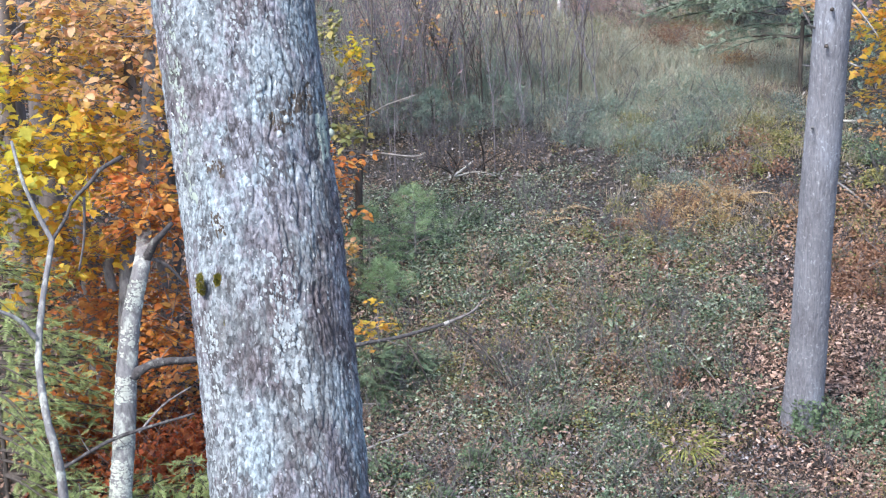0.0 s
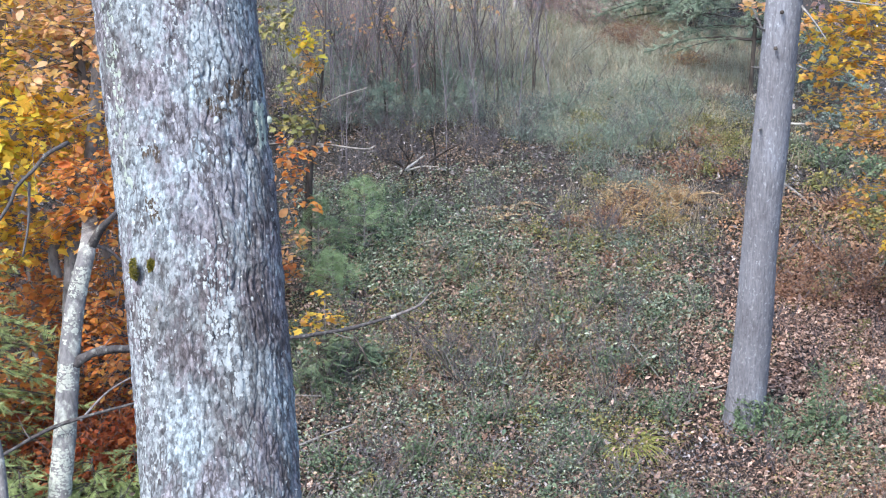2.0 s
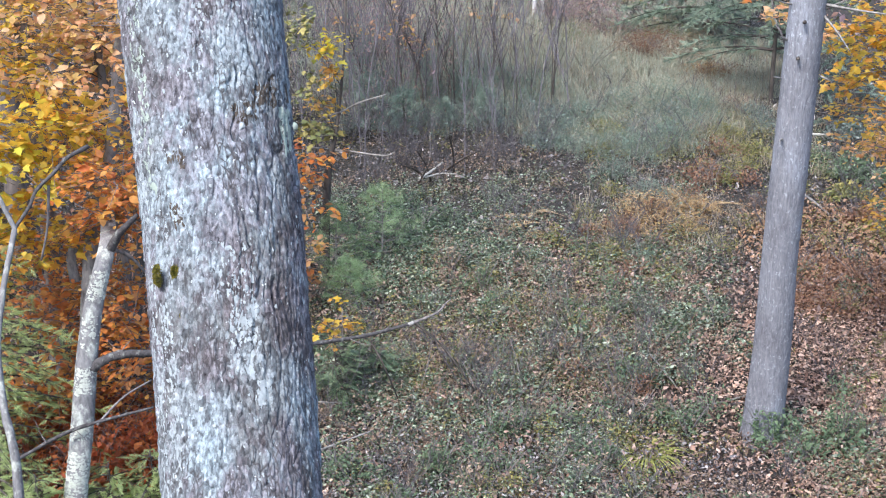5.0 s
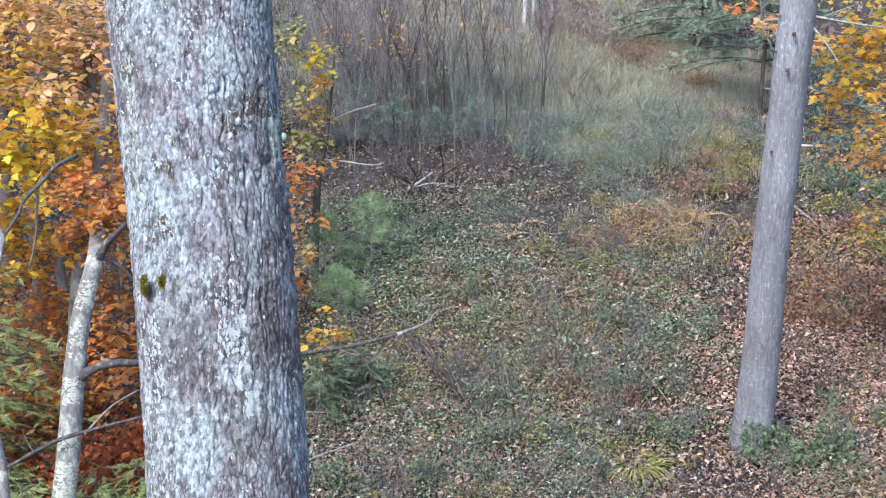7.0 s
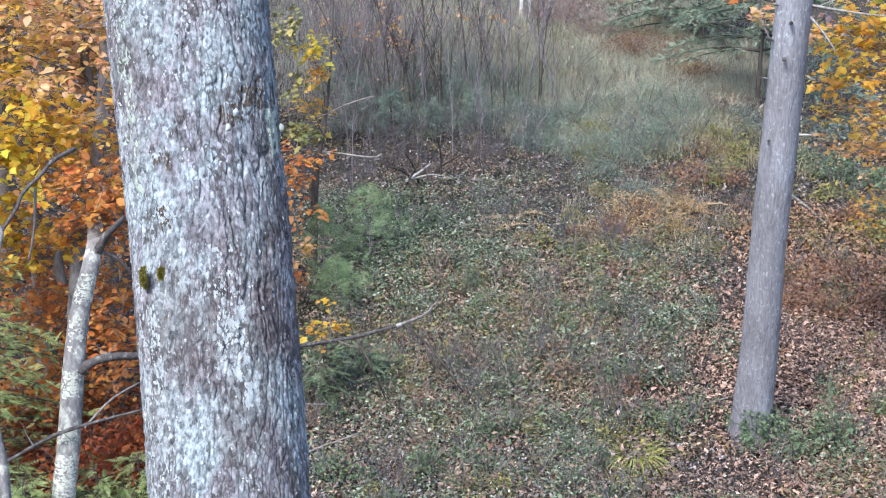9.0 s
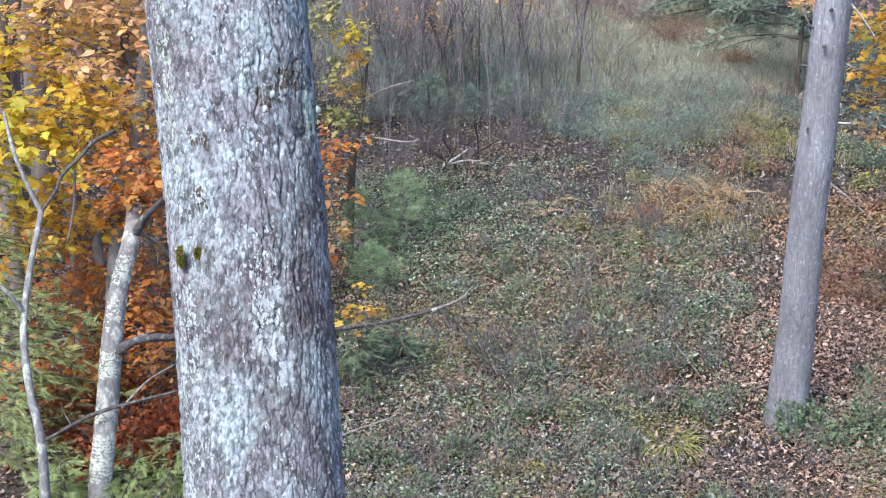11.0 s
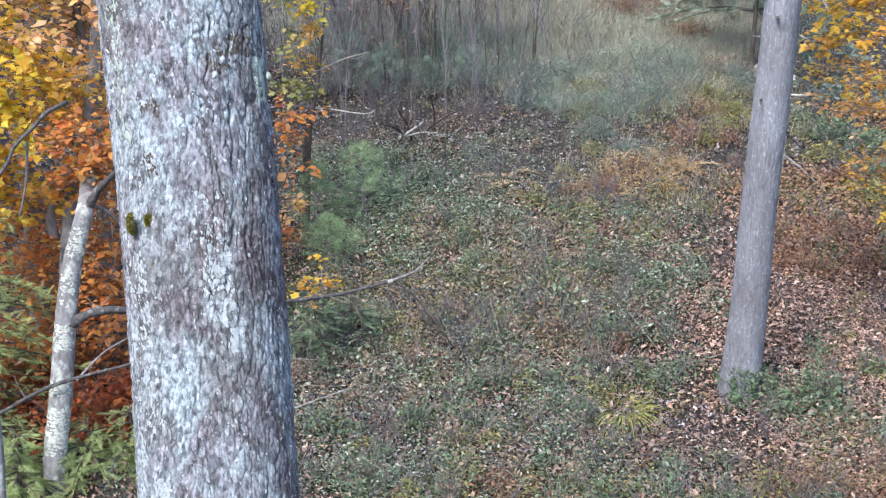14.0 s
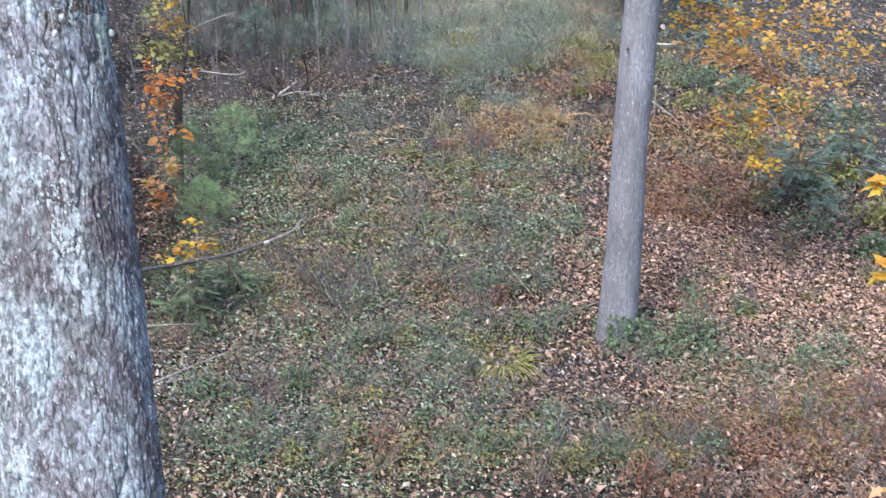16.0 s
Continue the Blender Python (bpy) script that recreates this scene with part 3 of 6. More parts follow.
    crust("lichen_patch", (-0.45, 4.07, 4.74), 0.010, 0.016, M_LICHEN, "pale green lichen patch", 15)
    crust("lichen_patch", (-0.75, 3.54, 3.66), 0.012, 0.016, M_LICHEN, "pale green lichen patch", 16, 0.002)

    def flecks(at, w, h, n, size, material, label, seed):
        """Small scales of lichen, strewn over the bark round a place."""
        r = np.random.default_rng(seed)
        at = np.array(at)
        vs, fs = [], []
        for k in range(n):
            z = at[2] + h * r.uniform(-1, 1)
            i = min(859, int(np.searchsorted(axis_line[:, 2], at[2])))
            th = math.atan2(at[1] - axis_line[i, 1], at[0] - axis_line[i, 0]) + w * r.uniform(-1, 1) / 0.24
            s = size * math.exp(0.4 * r.standard_normal())
            a = np.linspace(0, 6.28, 9)[:-1]
            q = s * (0.45 + 0.75 * r.random(8))
            ring = np.array([on_bark(th + q[m] * math.cos(a[m]) / 0.24, z + 1.5 * q[m] * math.sin(a[m]), 0.0006) for m in range(8)])
            vs += [np.array([on_bark(th, z, 0.0014)]), ring]
            fs += [(9 * k, 9 * k + 1 + m, 9 * k + 1 + (m + 1) % 8) for m in range(8)]
        tagged(part("lichen_scale", (np.concatenate(vs), np.array(fs)), material, ob, label), kind="stuff")

    flecks((mid[0], mid[1] - 0.237, mid[2]), 0.34, 0.85, 420, 0.0033, M_WHITE, "scattered white lichen flecks", 60)
    flecks((-0.57, 3.76, 4.30), 0.04, 0.17, 130, 0.0042, M_WHITE, "pale crust of lichen and painted edge light", 61)
    flecks((-0.50, 3.68, 4.07), 0.02, 0.03, 90, 0.005, M_WHITE, "white lichen crust", 62)
    flecks((-0.79, 3.73, 4.05), 0.03, 0.25, 190, 0.004, M_WHITE, "pale crust of lichen and painted edge light", 63)
    # these left-edge flecks also put the side light into the bark's colour
    flecks((-0.87, 3.82, 4.20), 0.03, 0.6, 320, 0.005, M_WHITE, "pale crust of lichen and painted edge light", 68)
    flecks((-0.58, 3.75, 4.24), 0.05, 0.13, 110, 0.005, M_WHITE, "pale crust of lichen and painted edge light", 69)
    flecks((-0.68, 4.02, 5.04), 0.1, 0.14, 150, 0.004, M_WHITE, "pale crust of lichen and painted edge light", 64)
    flecks((-0.88, 4.04, 4.89), 0.03, 0.3, 150, 0.004, M_LICHEN, "pale green lichen crust", 65)
    for k, (p, w, h, n) in enumerate((((-0.49, 3.99, 4.84), 0.035, 0.025, 150), ((-0.56, 3.94, 4.80), 0.035, 0.025, 90), ((-0.47, 4.03, 4.84), 0.015, 0.04, 90), ((-0.77, 3.85, 4.54), 0.025, 0.035, 30), ((-0.77, 3.90, 4.68), 0.03, 0.02, 30), ((-0.42, 4.12, 4.83), 0.01, 0.03, 40))):
        flecks(p, w, h, n, 0.004, M_SCAR, "dark weathered knot scar", 80 + k)
    flecks((-0.45, 4.06, 4.73), 0.025, 0.05, 130, 0.008, M_LICHEN, "pale green lichen tuft", 90)
    flecks((-0.75, 3.55, 3.66), 0.03, 0.04, 110, 0.005, M_WHITE, "white lichen crust", 67)
    flecks((-0.65, 3.80, 4.42), 0.06, 0.05, 40, 0.0038, M_WHITE, "pale crust of lichen and painted edge light", 66)


near_tree()


# ---- the pine ----
def pine():
    b = np.array((3.05, 13.38, -0.00))
    base = on_land(b)
    ob = thing("pine_tree", base, "straight grey-brown pine trunk with dead branch stubs", "tree")
    m1, m2, m3 = np.array((3.09, 13.34, 0.79)), np.array((3.11, 13.28, 1.94)), np.array((3.22, 13.24, 4.28))
    part("trunk", bark_trunk([np.array(base) - (0, 0, 0.15), np.array(base) + (0, 0, 0.12), m1, m2, m3, m3 + (m3 - m2) * 0.8], [0.27, 0.205, 0.182, 0.168, 0.165, 0.15], 130, 620, 0.022, 0.07, 0.005, 21), M_PINE, ob, "grey furrowed pine bark")
    up = m3 + (m3 - m2) * np.array([[0.8], [3.0]])
    part("upper_trunk", tube(up, [0.15, 0.1], 12), M_PINE, ob)

    def stub(a, c, r, mat=M_DEAD, label="broken dead branch"):
        part("branch", twiggy(a, c, r, 0.05), mat, ob, label)

    stub((3.35, 13.20, 4.14), (3.91, 12.67, 4.09), 0.016)
    stub((3.35, 13.17, 4.04), (3.50, 12.79, 3.77), 0.014)
    stub((3.35, 13.19, 4.10), (3.73, 13.13, 4.26), 0.010)
    stub((3.07, 13.20, 4.14), (2.85, 13.01, 4.21), 0.010)
    stub((3.04, 13.22, 3.82), (2.92, 13.03, 3.88), 0.014)
    stub((3.36, 13.23, 3.49), (3.42, 13.12, 3.47), 0.014)
    stub((3.00, 13.23, 3.47), (2.91, 13.13, 3.50), 0.012)
    for p, q in (((3.11, 13.07, 3.67), (3.07, 12.87, 3.69)), ((3.15, 13.06, 4.00), (3.11, 12.87, 4.01)), ((3.01, 13.26, 1.28), (2.98, 13.07, 1.33))):
        part("knot", tube([p, np.array(p) + 0.3 * (np.array(q) - p)], [0.02, 0.011], 7, 0.1), M_DARK, ob, "dark branch knot")
    stub((3.04, 13.18, 2.91), (2.95, 12.88, 2.95), 0.014)
    stub((3.32, 13.26, 3.22), (3.38, 13.17, 3.26), 0.011)


pine()


# ---- leafy growth ----
def spray_geo(centre, size, count, leaf, shape, per_twig=10, tilt=0.45):
    """Twigs with leaves on them, filling an uneven egg."""
    centre, size = np.array(centre), np.array(size)
    n = max(1, count // per_twig)
    twig_len = min(0.4, 1.1 * float(size[0]))
    q = rng.standard_normal((n, 3))
    q /= np.linalg.norm(q, axis=1)[:, None]
    q *= (rng.random((n, 1)) ** 0.45) * (0.7 + 0.5 * rng.random((n, 1)))
    root = centre + q * size
    way = q * (1, 1, 0.3) + 0.6 * rng.standard_normal((n, 3)) * (1, 1, 0.35)
    way /= np.linalg.norm(way, axis=1)[:, None]
    length = twig_len * (0.5 + rng.random((n, 1)))
    k = np.linspace(0.05, 1, per_twig)[None, :, None]
    pos = root[:, None] + way[:, None] * length[:, None] * k - np.array([0, 0, 0.25]) * (length[:, None] * k) ** 2
    pos = pos + 0.035 * rng.standard_normal(pos.shape)
    heading = np.repeat(way + (0, 0, -0.25), per_twig, 0) + 0.5 * rng.standard_normal((n * per_twig, 3))
    lv = leaves(pos.reshape(-1, 3), leaf, shape, tilt, 0.25, heading)
    tw = joined([tube(np.stack([root[i] - way[i] * 0.1, root[i] + way[i] * length[i] * 0.5 - (0, 0, 0.06 * length[i, 0]), root[i] + way[i] * length[i] - (0, 0, 0.25 * length[i, 0] ** 2)]), [0.005, 0.002], 3, 0, False) for i in range(n)])
    return lv, tw


def leafy_tree(name, label, stem, radii, bark, sprays, group="", sides=9, category="tree", sunk=True, rough=0.03):
    """A tree: its stem, a limb to each spray of leaves, and the sprays."""
    stem = np.array(stem, float)
    if sunk:
        stem[0, 2] = float(land(stem[0, 0], stem[0, 1])) - 0.08
    ob = thing(name, stem[0] + (0, 0, 0.08 if sunk else 0), label, category, group)
    line = smooth_line(stem, 40)
    part("trunk", tube(line, radii, sides, rough), bark, ob, "", True)
    for centre, size, count, leaf, shape, material in sprays:
        centre = np.array(centre)
        below = line[np.argmin(np.linalg.norm(line - (centre - (0, 0, 0.5)), axis=1))]
        limb = part("limb", twiggy(below, centre, min(0.009, max(0.006, 0.25 * float(np.mean(radii)))), 0.12), bark, ob, "", True)
        lv, tw = spray_geo(centre, size, count, leaf, shape)
        tagged(part("twig_mass", tw, M_TWIG, limb), kind="stuff")
        part("foliage", lv, material, limb)
    return ob


def hemlock(label, base, height, reach, first=0.1, fronds=0.2, per=16, tiers=14, material=M_NEEDLE2, turn=(0, 6.28), name="hemlock_tree", group=""):
    """A conifer with drooping flat boughs."""
    base = np.array(on_land(base))
    ob = thing(name, base, label, "tree", group)
    top = base + (0.03 * height * rng.standard_normal(), 0.0, height)
    part("trunk", tube(smooth_line([base - (0, 0, 0.1), (base + top) / 2 + (0.02 * height, 0, 0), top], 12), [0.006 * height + 0.008, 0.006], 7), M_DARK, ob)
    lv, wood = [], []
    for t in range(tiers):
        h = first + (0.98 - first) * (t + rng.random() * 0.5) / tiers
        r = reach * (1 - h) ** 0.75 + 0.08 * reach
        for _ in range(4):
            a = turn[0] + (turn[1] - turn[0]) * rng.random()
            out = np.array([math.cos(a), math.sin(a), 0])
            ln = r * (0.7 + 0.5 * rng.random())
            s = np.linspace(0, 1, 7)[:, None]
            line = base + (top - base) * h + out * ln * s + np.array([0, 0, 1.0]) * (0.14 * ln * s - 0.30 * ln * s**2)
            wood.append(tube(line, [0.012 * ln + 0.003, 0.002], 4, 0, False))
            k = max(4, int(per * ln / reach))
            u = np.sort(0.15 + 0.85 * rng.random(k))
            p = np.stack([np.interp(u, s[:, 0], line[:, c]) for c in range(3)], 1)
            side = np.cross(out, (0, 0, 1)) * np.where(rng.random((k, 1)) < 0.5, 1, -1)
            head = out * 0.8 + side * (0.9 - 0.5 * u[:, None]) + np.array([0, 0, -0.25])
            lv.append(leaves(p, fronds * (0.6 + 0.6 * ln / reach), HEMLOCK, 0.45, 0.25, head))
    tagged(part("bough_frame", joined(wood), M_DARK, ob), kind="stuff")
    part("foliage", joined(lv), material, ob, "flat drooping needle sprays")
    return ob


def young_pine(label, base, height, width, group="", material=M_PINEGREEN):
    base = np.array(on_land(base))
    ob = thing("pine_sapling", base, label, "sapling", group)
    part("stem", tube([base - (0, 0, 0.05), base + (0.02, 0, height)], [0.014, 0.004], 6), M_TWIG, ob)
    lv, wood = [], []
    for t in range(7):
        h = 0.15 + 0.8 * t / 6
        for a in np.linspace(0, 6.28, 6)[:-1] + rng.random():
            ln = width * (1.05 - h) * (0.7 + 0.4 * rng.random())
            out = np.array([math.cos(a), math.sin(a), 0.35])
            p0 = base + (0, 0, h * height)
            wood.append(tube([p0, p0 + out * ln], [0.006, 0.003], 4, 0, False))
            k = 6
            p = p0 + out * ln * np.linspace(0.25, 1, k)[:, None]
            lv.append(leaves(p, 0.12, NEEDLES, 0.9, 0.2, out[None] + 0.3 * rng.standard_normal((k, 3))))
    tagged(part("twig_mass", joined(wood), M_TWIG, ob), kind="stuff")
    part("foliage", joined(lv), material, ob, "long soft green needles")
    return ob


# ---- the leaning lichen pole and its long limb ----
def pole():
    pts = [(-3.29, 11.53, 0.06), (-3.25, 11.75, 0.65), (-3.22, 11.94, 1.18), (-3.16, 12.13, 1.69), (-3.07, 12.35, 2.12), (-3.14, 12.74, 2.25), (-3.26, 13.21, 2.46)]
    base = on_land(pts[0])
    ob = thing("leaning_tree", base, "crooked grey pole tree blotched with pale lichen", "tree")
    stem = np.array([np.array(base) - (0, 0, 0.1)] + [np.array(p) for p in pts])
    part("trunk", bark_trunk(stem, [0.12, 0.10, 0.098, 0.09, 0.08, 0.07, 0.06], 40, 160, 0.05, 0.1, 0.004, 31), M_POLE, ob, "grey bark with cream lichen bands")
    line = smooth_line(stem, 160)
    wide = np.interp(np.linspace(0, 1, 160), np.linspace(0, 1, 7), [0.12, 0.10, 0.098, 0.09, 0.08, 0.07, 0.06])
    for z0, z1, count in ((0.95, 1.17, 150), (0.58, 0.70, 80), (0.10, 0.48, 260), (1.72, 1.95, 110), (1.3, 1.6, 60)):
        vs, fs = [], []
        for k in range(count):
            z = z0 + (z1 - z0) * rng.random()
            i = int(np.argmin(np.abs(line[:, 2] - z)))
            th, size = -math.pi / 2 + rng.normal(0.0, 0.75), 0.012 * math.exp(0.4 * rng.standard_normal())
            ring = []
            for m in range(9):
                q = 0.0 if m == 8 else size * (0.5 + 0.8 * rng.random())
                a = th + q * math.cos(m * 0.785) / wide[i]
                r = wide[i] + 0.0015 + (0.003 if m == 8 else 0.0)
                ring.append((line[i, 0] + r * math.cos(a), line[i, 1] + r * math.sin(a), z + q * math.sin(m * 0.785)))
            vs.append(np.array(ring))
            fs += [(9 * k + 8, 9 * k + m, 9 * k + (m + 1) % 8) for m in range(8)]
        tagged(part("lichen_patch", (np.concatenate(vs), np.array(fs)), M_CREAM, ob, "ragged cream lichen patch"), kind="stuff")
    part("stub", tube([(-3.08, 12.33, 2.05), (-2.94, 12.28, 2.27), (-2.76, 12.23, 2.45)], [0.05, 0.035, 0.02], 7, 0.1), M_LIMB, ob, "broken upright stub")
    part("limb", tube(smooth_line([(-3.17, 11.90, 1.15), (-2.97, 11.91, 1.26), (-2.67, 12.01, 1.25), (-1.98, 12.48, 1.09), (-1.35, 12.88, 1.03), (-0.84, 13.19, 1.01), (-0.40, 13.41, 1.06)], 40), [0.045, 0.04, 0.028, 0.021, 0.018, 0.015], 8, 0.1), M_LIMB, ob, "long bare grey limb")
    part("limb", tube(smooth_line([(-0.43, 13.40, 1.055), (-0.27, 13.45, 1.10), (-0.15, 13.50, 1.145), (-0.08, 13.55, 1.215), (-0.03, 13.57, 1.25)], 12), [0.017, 0.012, 0.006], 6), M_TWIG, ob, "thin dark limb tip")
    part("break", tube([(-0.445, 13.385, 1.053), (-0.395, 13.40, 1.066)], [0.021, 0.019], 7, 0.1), M_FRESH, ob, "pale snapped wood")
    part("limb", tube(smooth_line([(-3.71, 11.40, 0.52), (-3.36, 11.55, 0.68), (-3.08, 11.62, 0.76), (-2.62, 11.79, 0.83)], 20), [0.014, 0.018, 0.016, 0.011], 6, 0.08), M_LIMB, ob, "thin crooked dead branch")
    part("limb", tube(smooth_line([(-3.08, 11.61, 0.74), (-2.89, 11.82, 0.91), (-2.68, 12.04, 0.99)], 12), [0.013, 0.007], 6, 0.05), M_TWIG, ob, "thin crooked dead branch")
    part("limb", tube(smooth_line([(-3.06, 12.44, 2.09), (-2.91, 12.52, 1.99), (-2.78, 12.66, 1.76)], 10), [0.02, 0.012], 6), M_TWIG, ob, "thin crooked dead branch")

    for p, q in (((-1.20, 12.98, 1.01), (-1.03, 12.92, 1.16)), ((-0.99, 13.08, 1.01), (-0.77, 12.97, 0.99)), ((-0.68, 13.29, 1.01), (-0.57, 13.32, 1.12)), ((-0.24, 13.43, 1.13), (-0.09, 13.41, 1.06)), ((-2.92, 11.91, 1.27), (-2.80, 11.95, 1.41)), ((-3.49, 11.48, 0.63), (-3.57, 11.48, 0.84)), ((-3.26, 11.56, 0.73), (-3.14, 11.53, 0.61))):
        part("twig", twiggy(p, q, 0.006, 0.1), M_TWIG, ob, "short bare side twig")


pole()


def back_pole():
    ob = thing("slender_tree", on_land((-3.48, 12.51, -0.37)), "slender grey trunk leaning up through orange leaves", "tree")
    b = np.array(on_land((-3.48, 12.51, -0.37)))
    part("trunk", tube(smooth_line([b - (0, 0, 0.1), (-3.42, 13.08, 1.78), (-3.31, 13.22, 2.29), (-3.20, 13.40, 2.96), (-3.12, 13.66, 3.93), (-3.04, 14.19, 5.52)], 40), [0.075, 0.07, 0.065, 0.06, 0.055, 0.04], 10, 0.03), M_SMOOTH, ob, "", True)
    part("limb", tube(smooth_line([(-3.56, 13.03, 1.60), (-3.60, 13.10, 1.83), (-3.53, 13.14, 1.98), (-3.42, 13.19, 2.19)], 12), [0.05, 0.045, 0.03], 8), M_SMOOTH, ob, "", True)


back_pole()


def fork_tree():
    b = np.array(on_land((-3.46, 10.45, 0.29)))
    ob = thing("forked_sapling", b, "thin forked pale-barked sapling with bare crossing limbs", "tree")
    part("trunk", tube(smooth_line([b - (0, 0, 0.1), (-3.47, 10.58, 0.78), (-3.57, 10.71, 1.26), (-3.65, 10.92, 1.66), (-3.64, 11.14, 2.07), (-3.57, 11.38, 2.55)], 30), [0.042, 0.038, 0.032, 0.027, 0.024], 9, 0.08), M_POLE, ob, "", True)
    part("limb", tube(smooth_line([(-3.57, 11.38, 2.55), (-3.48, 11.53, 2.70), (-3.42, 11.56, 2.83), (-3.30, 11.70, 2.95), (-3.20, 11.74, 3.06), (-3.05, 11.87, 3.13)], 24), [0.014, 0.016, 0.02], 8, 0.1), M_LIMB, ob, "", True)
    part("limb", tube(smooth_line([(-3.57, 11.38, 2.55), (-3.69, 11.44, 2.78), (-3.80, 11.51, 3.04), (-3.91, 11.69, 3.33)], 14), [0.022, 0.014], 7), M_POLE, ob, "", True)
    part("limb", tube(smooth_line([(-3.67, 10.97, 1.85), (-3.78, 10.92, 2.03), (-3.97, 10.84, 2.16)], 10), [0.022, 0.014], 7), M_POLE, ob, "", True)
    part("limb", tube(smooth_line([(-3.35, 11.67, 2.84), (-3.39, 11.68, 2.49), (-3.47, 11.70, 2.19)], 10), [0.014, 0.01], 6), M_TWIG, ob, "", True)


fork_tree()

# ---- autumn trees beyond the pole ----
A = M_YELLOW
leafy_tree("maple_tree", "young maple with yellow and green autumn leaves", [(-5.26, 13.05, -0.60), (-5.05, 13.80, 2.10), (-4.60, 14.26, 3.71), (-4.36, 14.86, 5.86)], [0.06, 0.05, 0.03], M_TWIG, [
    ((-4.31, 12.79, 2.87), (0.42, 0.5, 0.42), 624, 0.094, LOBED, M_LIME),
    ((-3.84, 13.29, 3.12), (0.42, 0.5, 0.38), 546, 0.079, LOBED, A),
    ((-4.38, 14.02, 3.56), (0.40, 0.5, 0.36), 390, 0.079, LOBED, A),
    ((-3.59, 13.41, 2.76), (0.36, 0.5, 0.34), 390, 0.077, LOBED, A),
    ((-4.19, 12.80, 2.11), (0.42, 0.5, 0.22), 338, 0.077, LOBED, A),
    ((-3.80, 13.29, 1.96), (0.30, 0.4, 0.18), 169, 0.077, LOBED, A),
    ((-4.70, 12.92, 3.38), (0.4, 0.5, 0.6), 390, 0.094, LOBED, M_LIME),
    ((-4.47, 14.18, 4.15), (0.40, 0.5, 0.3), 208, 0.079, LOBED, A)])
leafy_tree("beech_tree", "beech with peach and copper autumn leaves", [(-3.52, 15.01, -1.59), (-3.54, 15.87, 1.51), (-3.60, 16.38, 3.37), (-3.70, 17.06, 5.86)], [0.07, 0.06, 0.04], M_DARK, [
    ((-3.97, 14.93, 3.82), (0.5, 0.5, 0.34), 546, 0.099, ROUND, M_PEACH),
    ((-3.54, 15.17, 3.89), (0.42, 0.5, 0.4), 546, 0.099, ROUND, M_PEACH),
    ((-4.27, 15.22, 3.38), (0.4, 0.5, 0.28), 286, 0.099, ROUND, M_PEACH),
    ((-3.66, 15.25, 3.41), (0.4, 0.5, 0.25), 260, 0.099, ROUND, M_PEACH),
    ((-4.87, 14.28, 1.55), (0.4, 0.4, 0.16), 169, 0.099, ROUND, M_PEACH),
    ((-3.82, 13.29, 4.23), (0.4, 0.5, 0.3), 260, 0.088, ROUND, M_PEACH),
    ((-3.13, 13.14, 4.01), (0.3, 0.4, 0.36), 312, 0.088, ROUND, M_PEACH),
    ((-3.62, 12.98, 3.48), (0.3, 0.4, 0.2), 143, 0.088, ROUND, M_PEACH),
    ((-4.10, 13.18, 3.89), (0.3, 0.4, 0.2), 117, 0.088, ROUND, M_PEACH)])
leafy_tree("beech_tree", "beech sapling with vivid orange-red autumn leaves", [(-3.74, 13.54, -1.27), (-3.64, 14.10, 0.76), (-3.52, 14.57, 2.45), (-3.52, 14.79, 3.24)], [0.03, 0.022, 0.012], M_DARK, [
    ((-3.25, 12.88, 2.49), (0.3, 0.4, 0.3), 621, 0.072, ROUND, M_ORANGE),
    ((-3.02, 13.00, 2.34), (0.3, 0.4, 0.3), 567, 0.072, ROUND, M_ORANGE),
    ((-3.84, 14.56, 2.46), (0.30, 0.45, 0.22), 270, 0.072, ROUND, M_ORANGE),
    ((-3.52, 14.88, 2.81), (0.30, 0.4, 0.3), 270, 0.072, ROUND, M_ORANGE),
    ((-4.00, 13.60, 1.75), (0.36, 0.4, 0.2), 324, 0.072, ROUND, M_ORANGE),
    ((-4.12, 14.01, 1.24), (0.46, 0.45, 0.2), 351, 0.072, ROUND, M_ORANGE),
    ((-3.14, 13.25, 1.38), (0.44, 0.45, 0.26), 756, 0.072, ROUND, M_ORANGE),
    ((-3.69, 13.17, 1.14), (0.40, 0.45, 0.22), 621, 0.072, ROUND, M_ORANGE),
    ((-3.05, 13.11, 0.85), (0.44, 0.45, 0.28), 756, 0.072, ROUND, M_ORANGE),
    ((-3.77, 13.02, 0.62), (0.40, 0.45, 0.26), 648, 0.072, ROUND, M_ORANGE),
    ((-3.25, 13.55, 0.22), (0.42, 0.45, 0.24), 459, 0.072, ROUND, M_ORANGE),
    ((-3.84, 12.90, 0.20), (0.40, 0.45, 0.2), 513, 0.072, ROUND, M_CRIMSON),
    ((-3.13, 12.89, 0.07), (0.40, 0.45, 0.2), 540, 0.072, ROUND, M_CRIMSON),
    ((-3.66, 12.68, -0.24), (0.40, 0.45, 0.2), 513, 0.072, ROUND, M_CRIMSON),
    ((-3.01, 12.68, -0.32), (0.40, 0.45, 0.2), 513, 0.072, ROUND, M_ORANGE),
    ((-4.32, 13.15, 0.41), (0.40, 0.45, 0.2), 432, 0.072, ROUND, M_ORANGE),
    ((-3.04, 12.68, 2.69), (0.2, 0.3, 0.16), 121, 0.072, ROUND, M_ORANGE),
    ((-3.16, 12.85, 3.33), (0.2, 0.3, 0.2), 90, 0.08, ROUND, M_AMBER),
    ((-2.94, 12.95, 3.67), (0.16, 0.3, 0.16), 60, 0.08, ROUND, M_PEACH)])
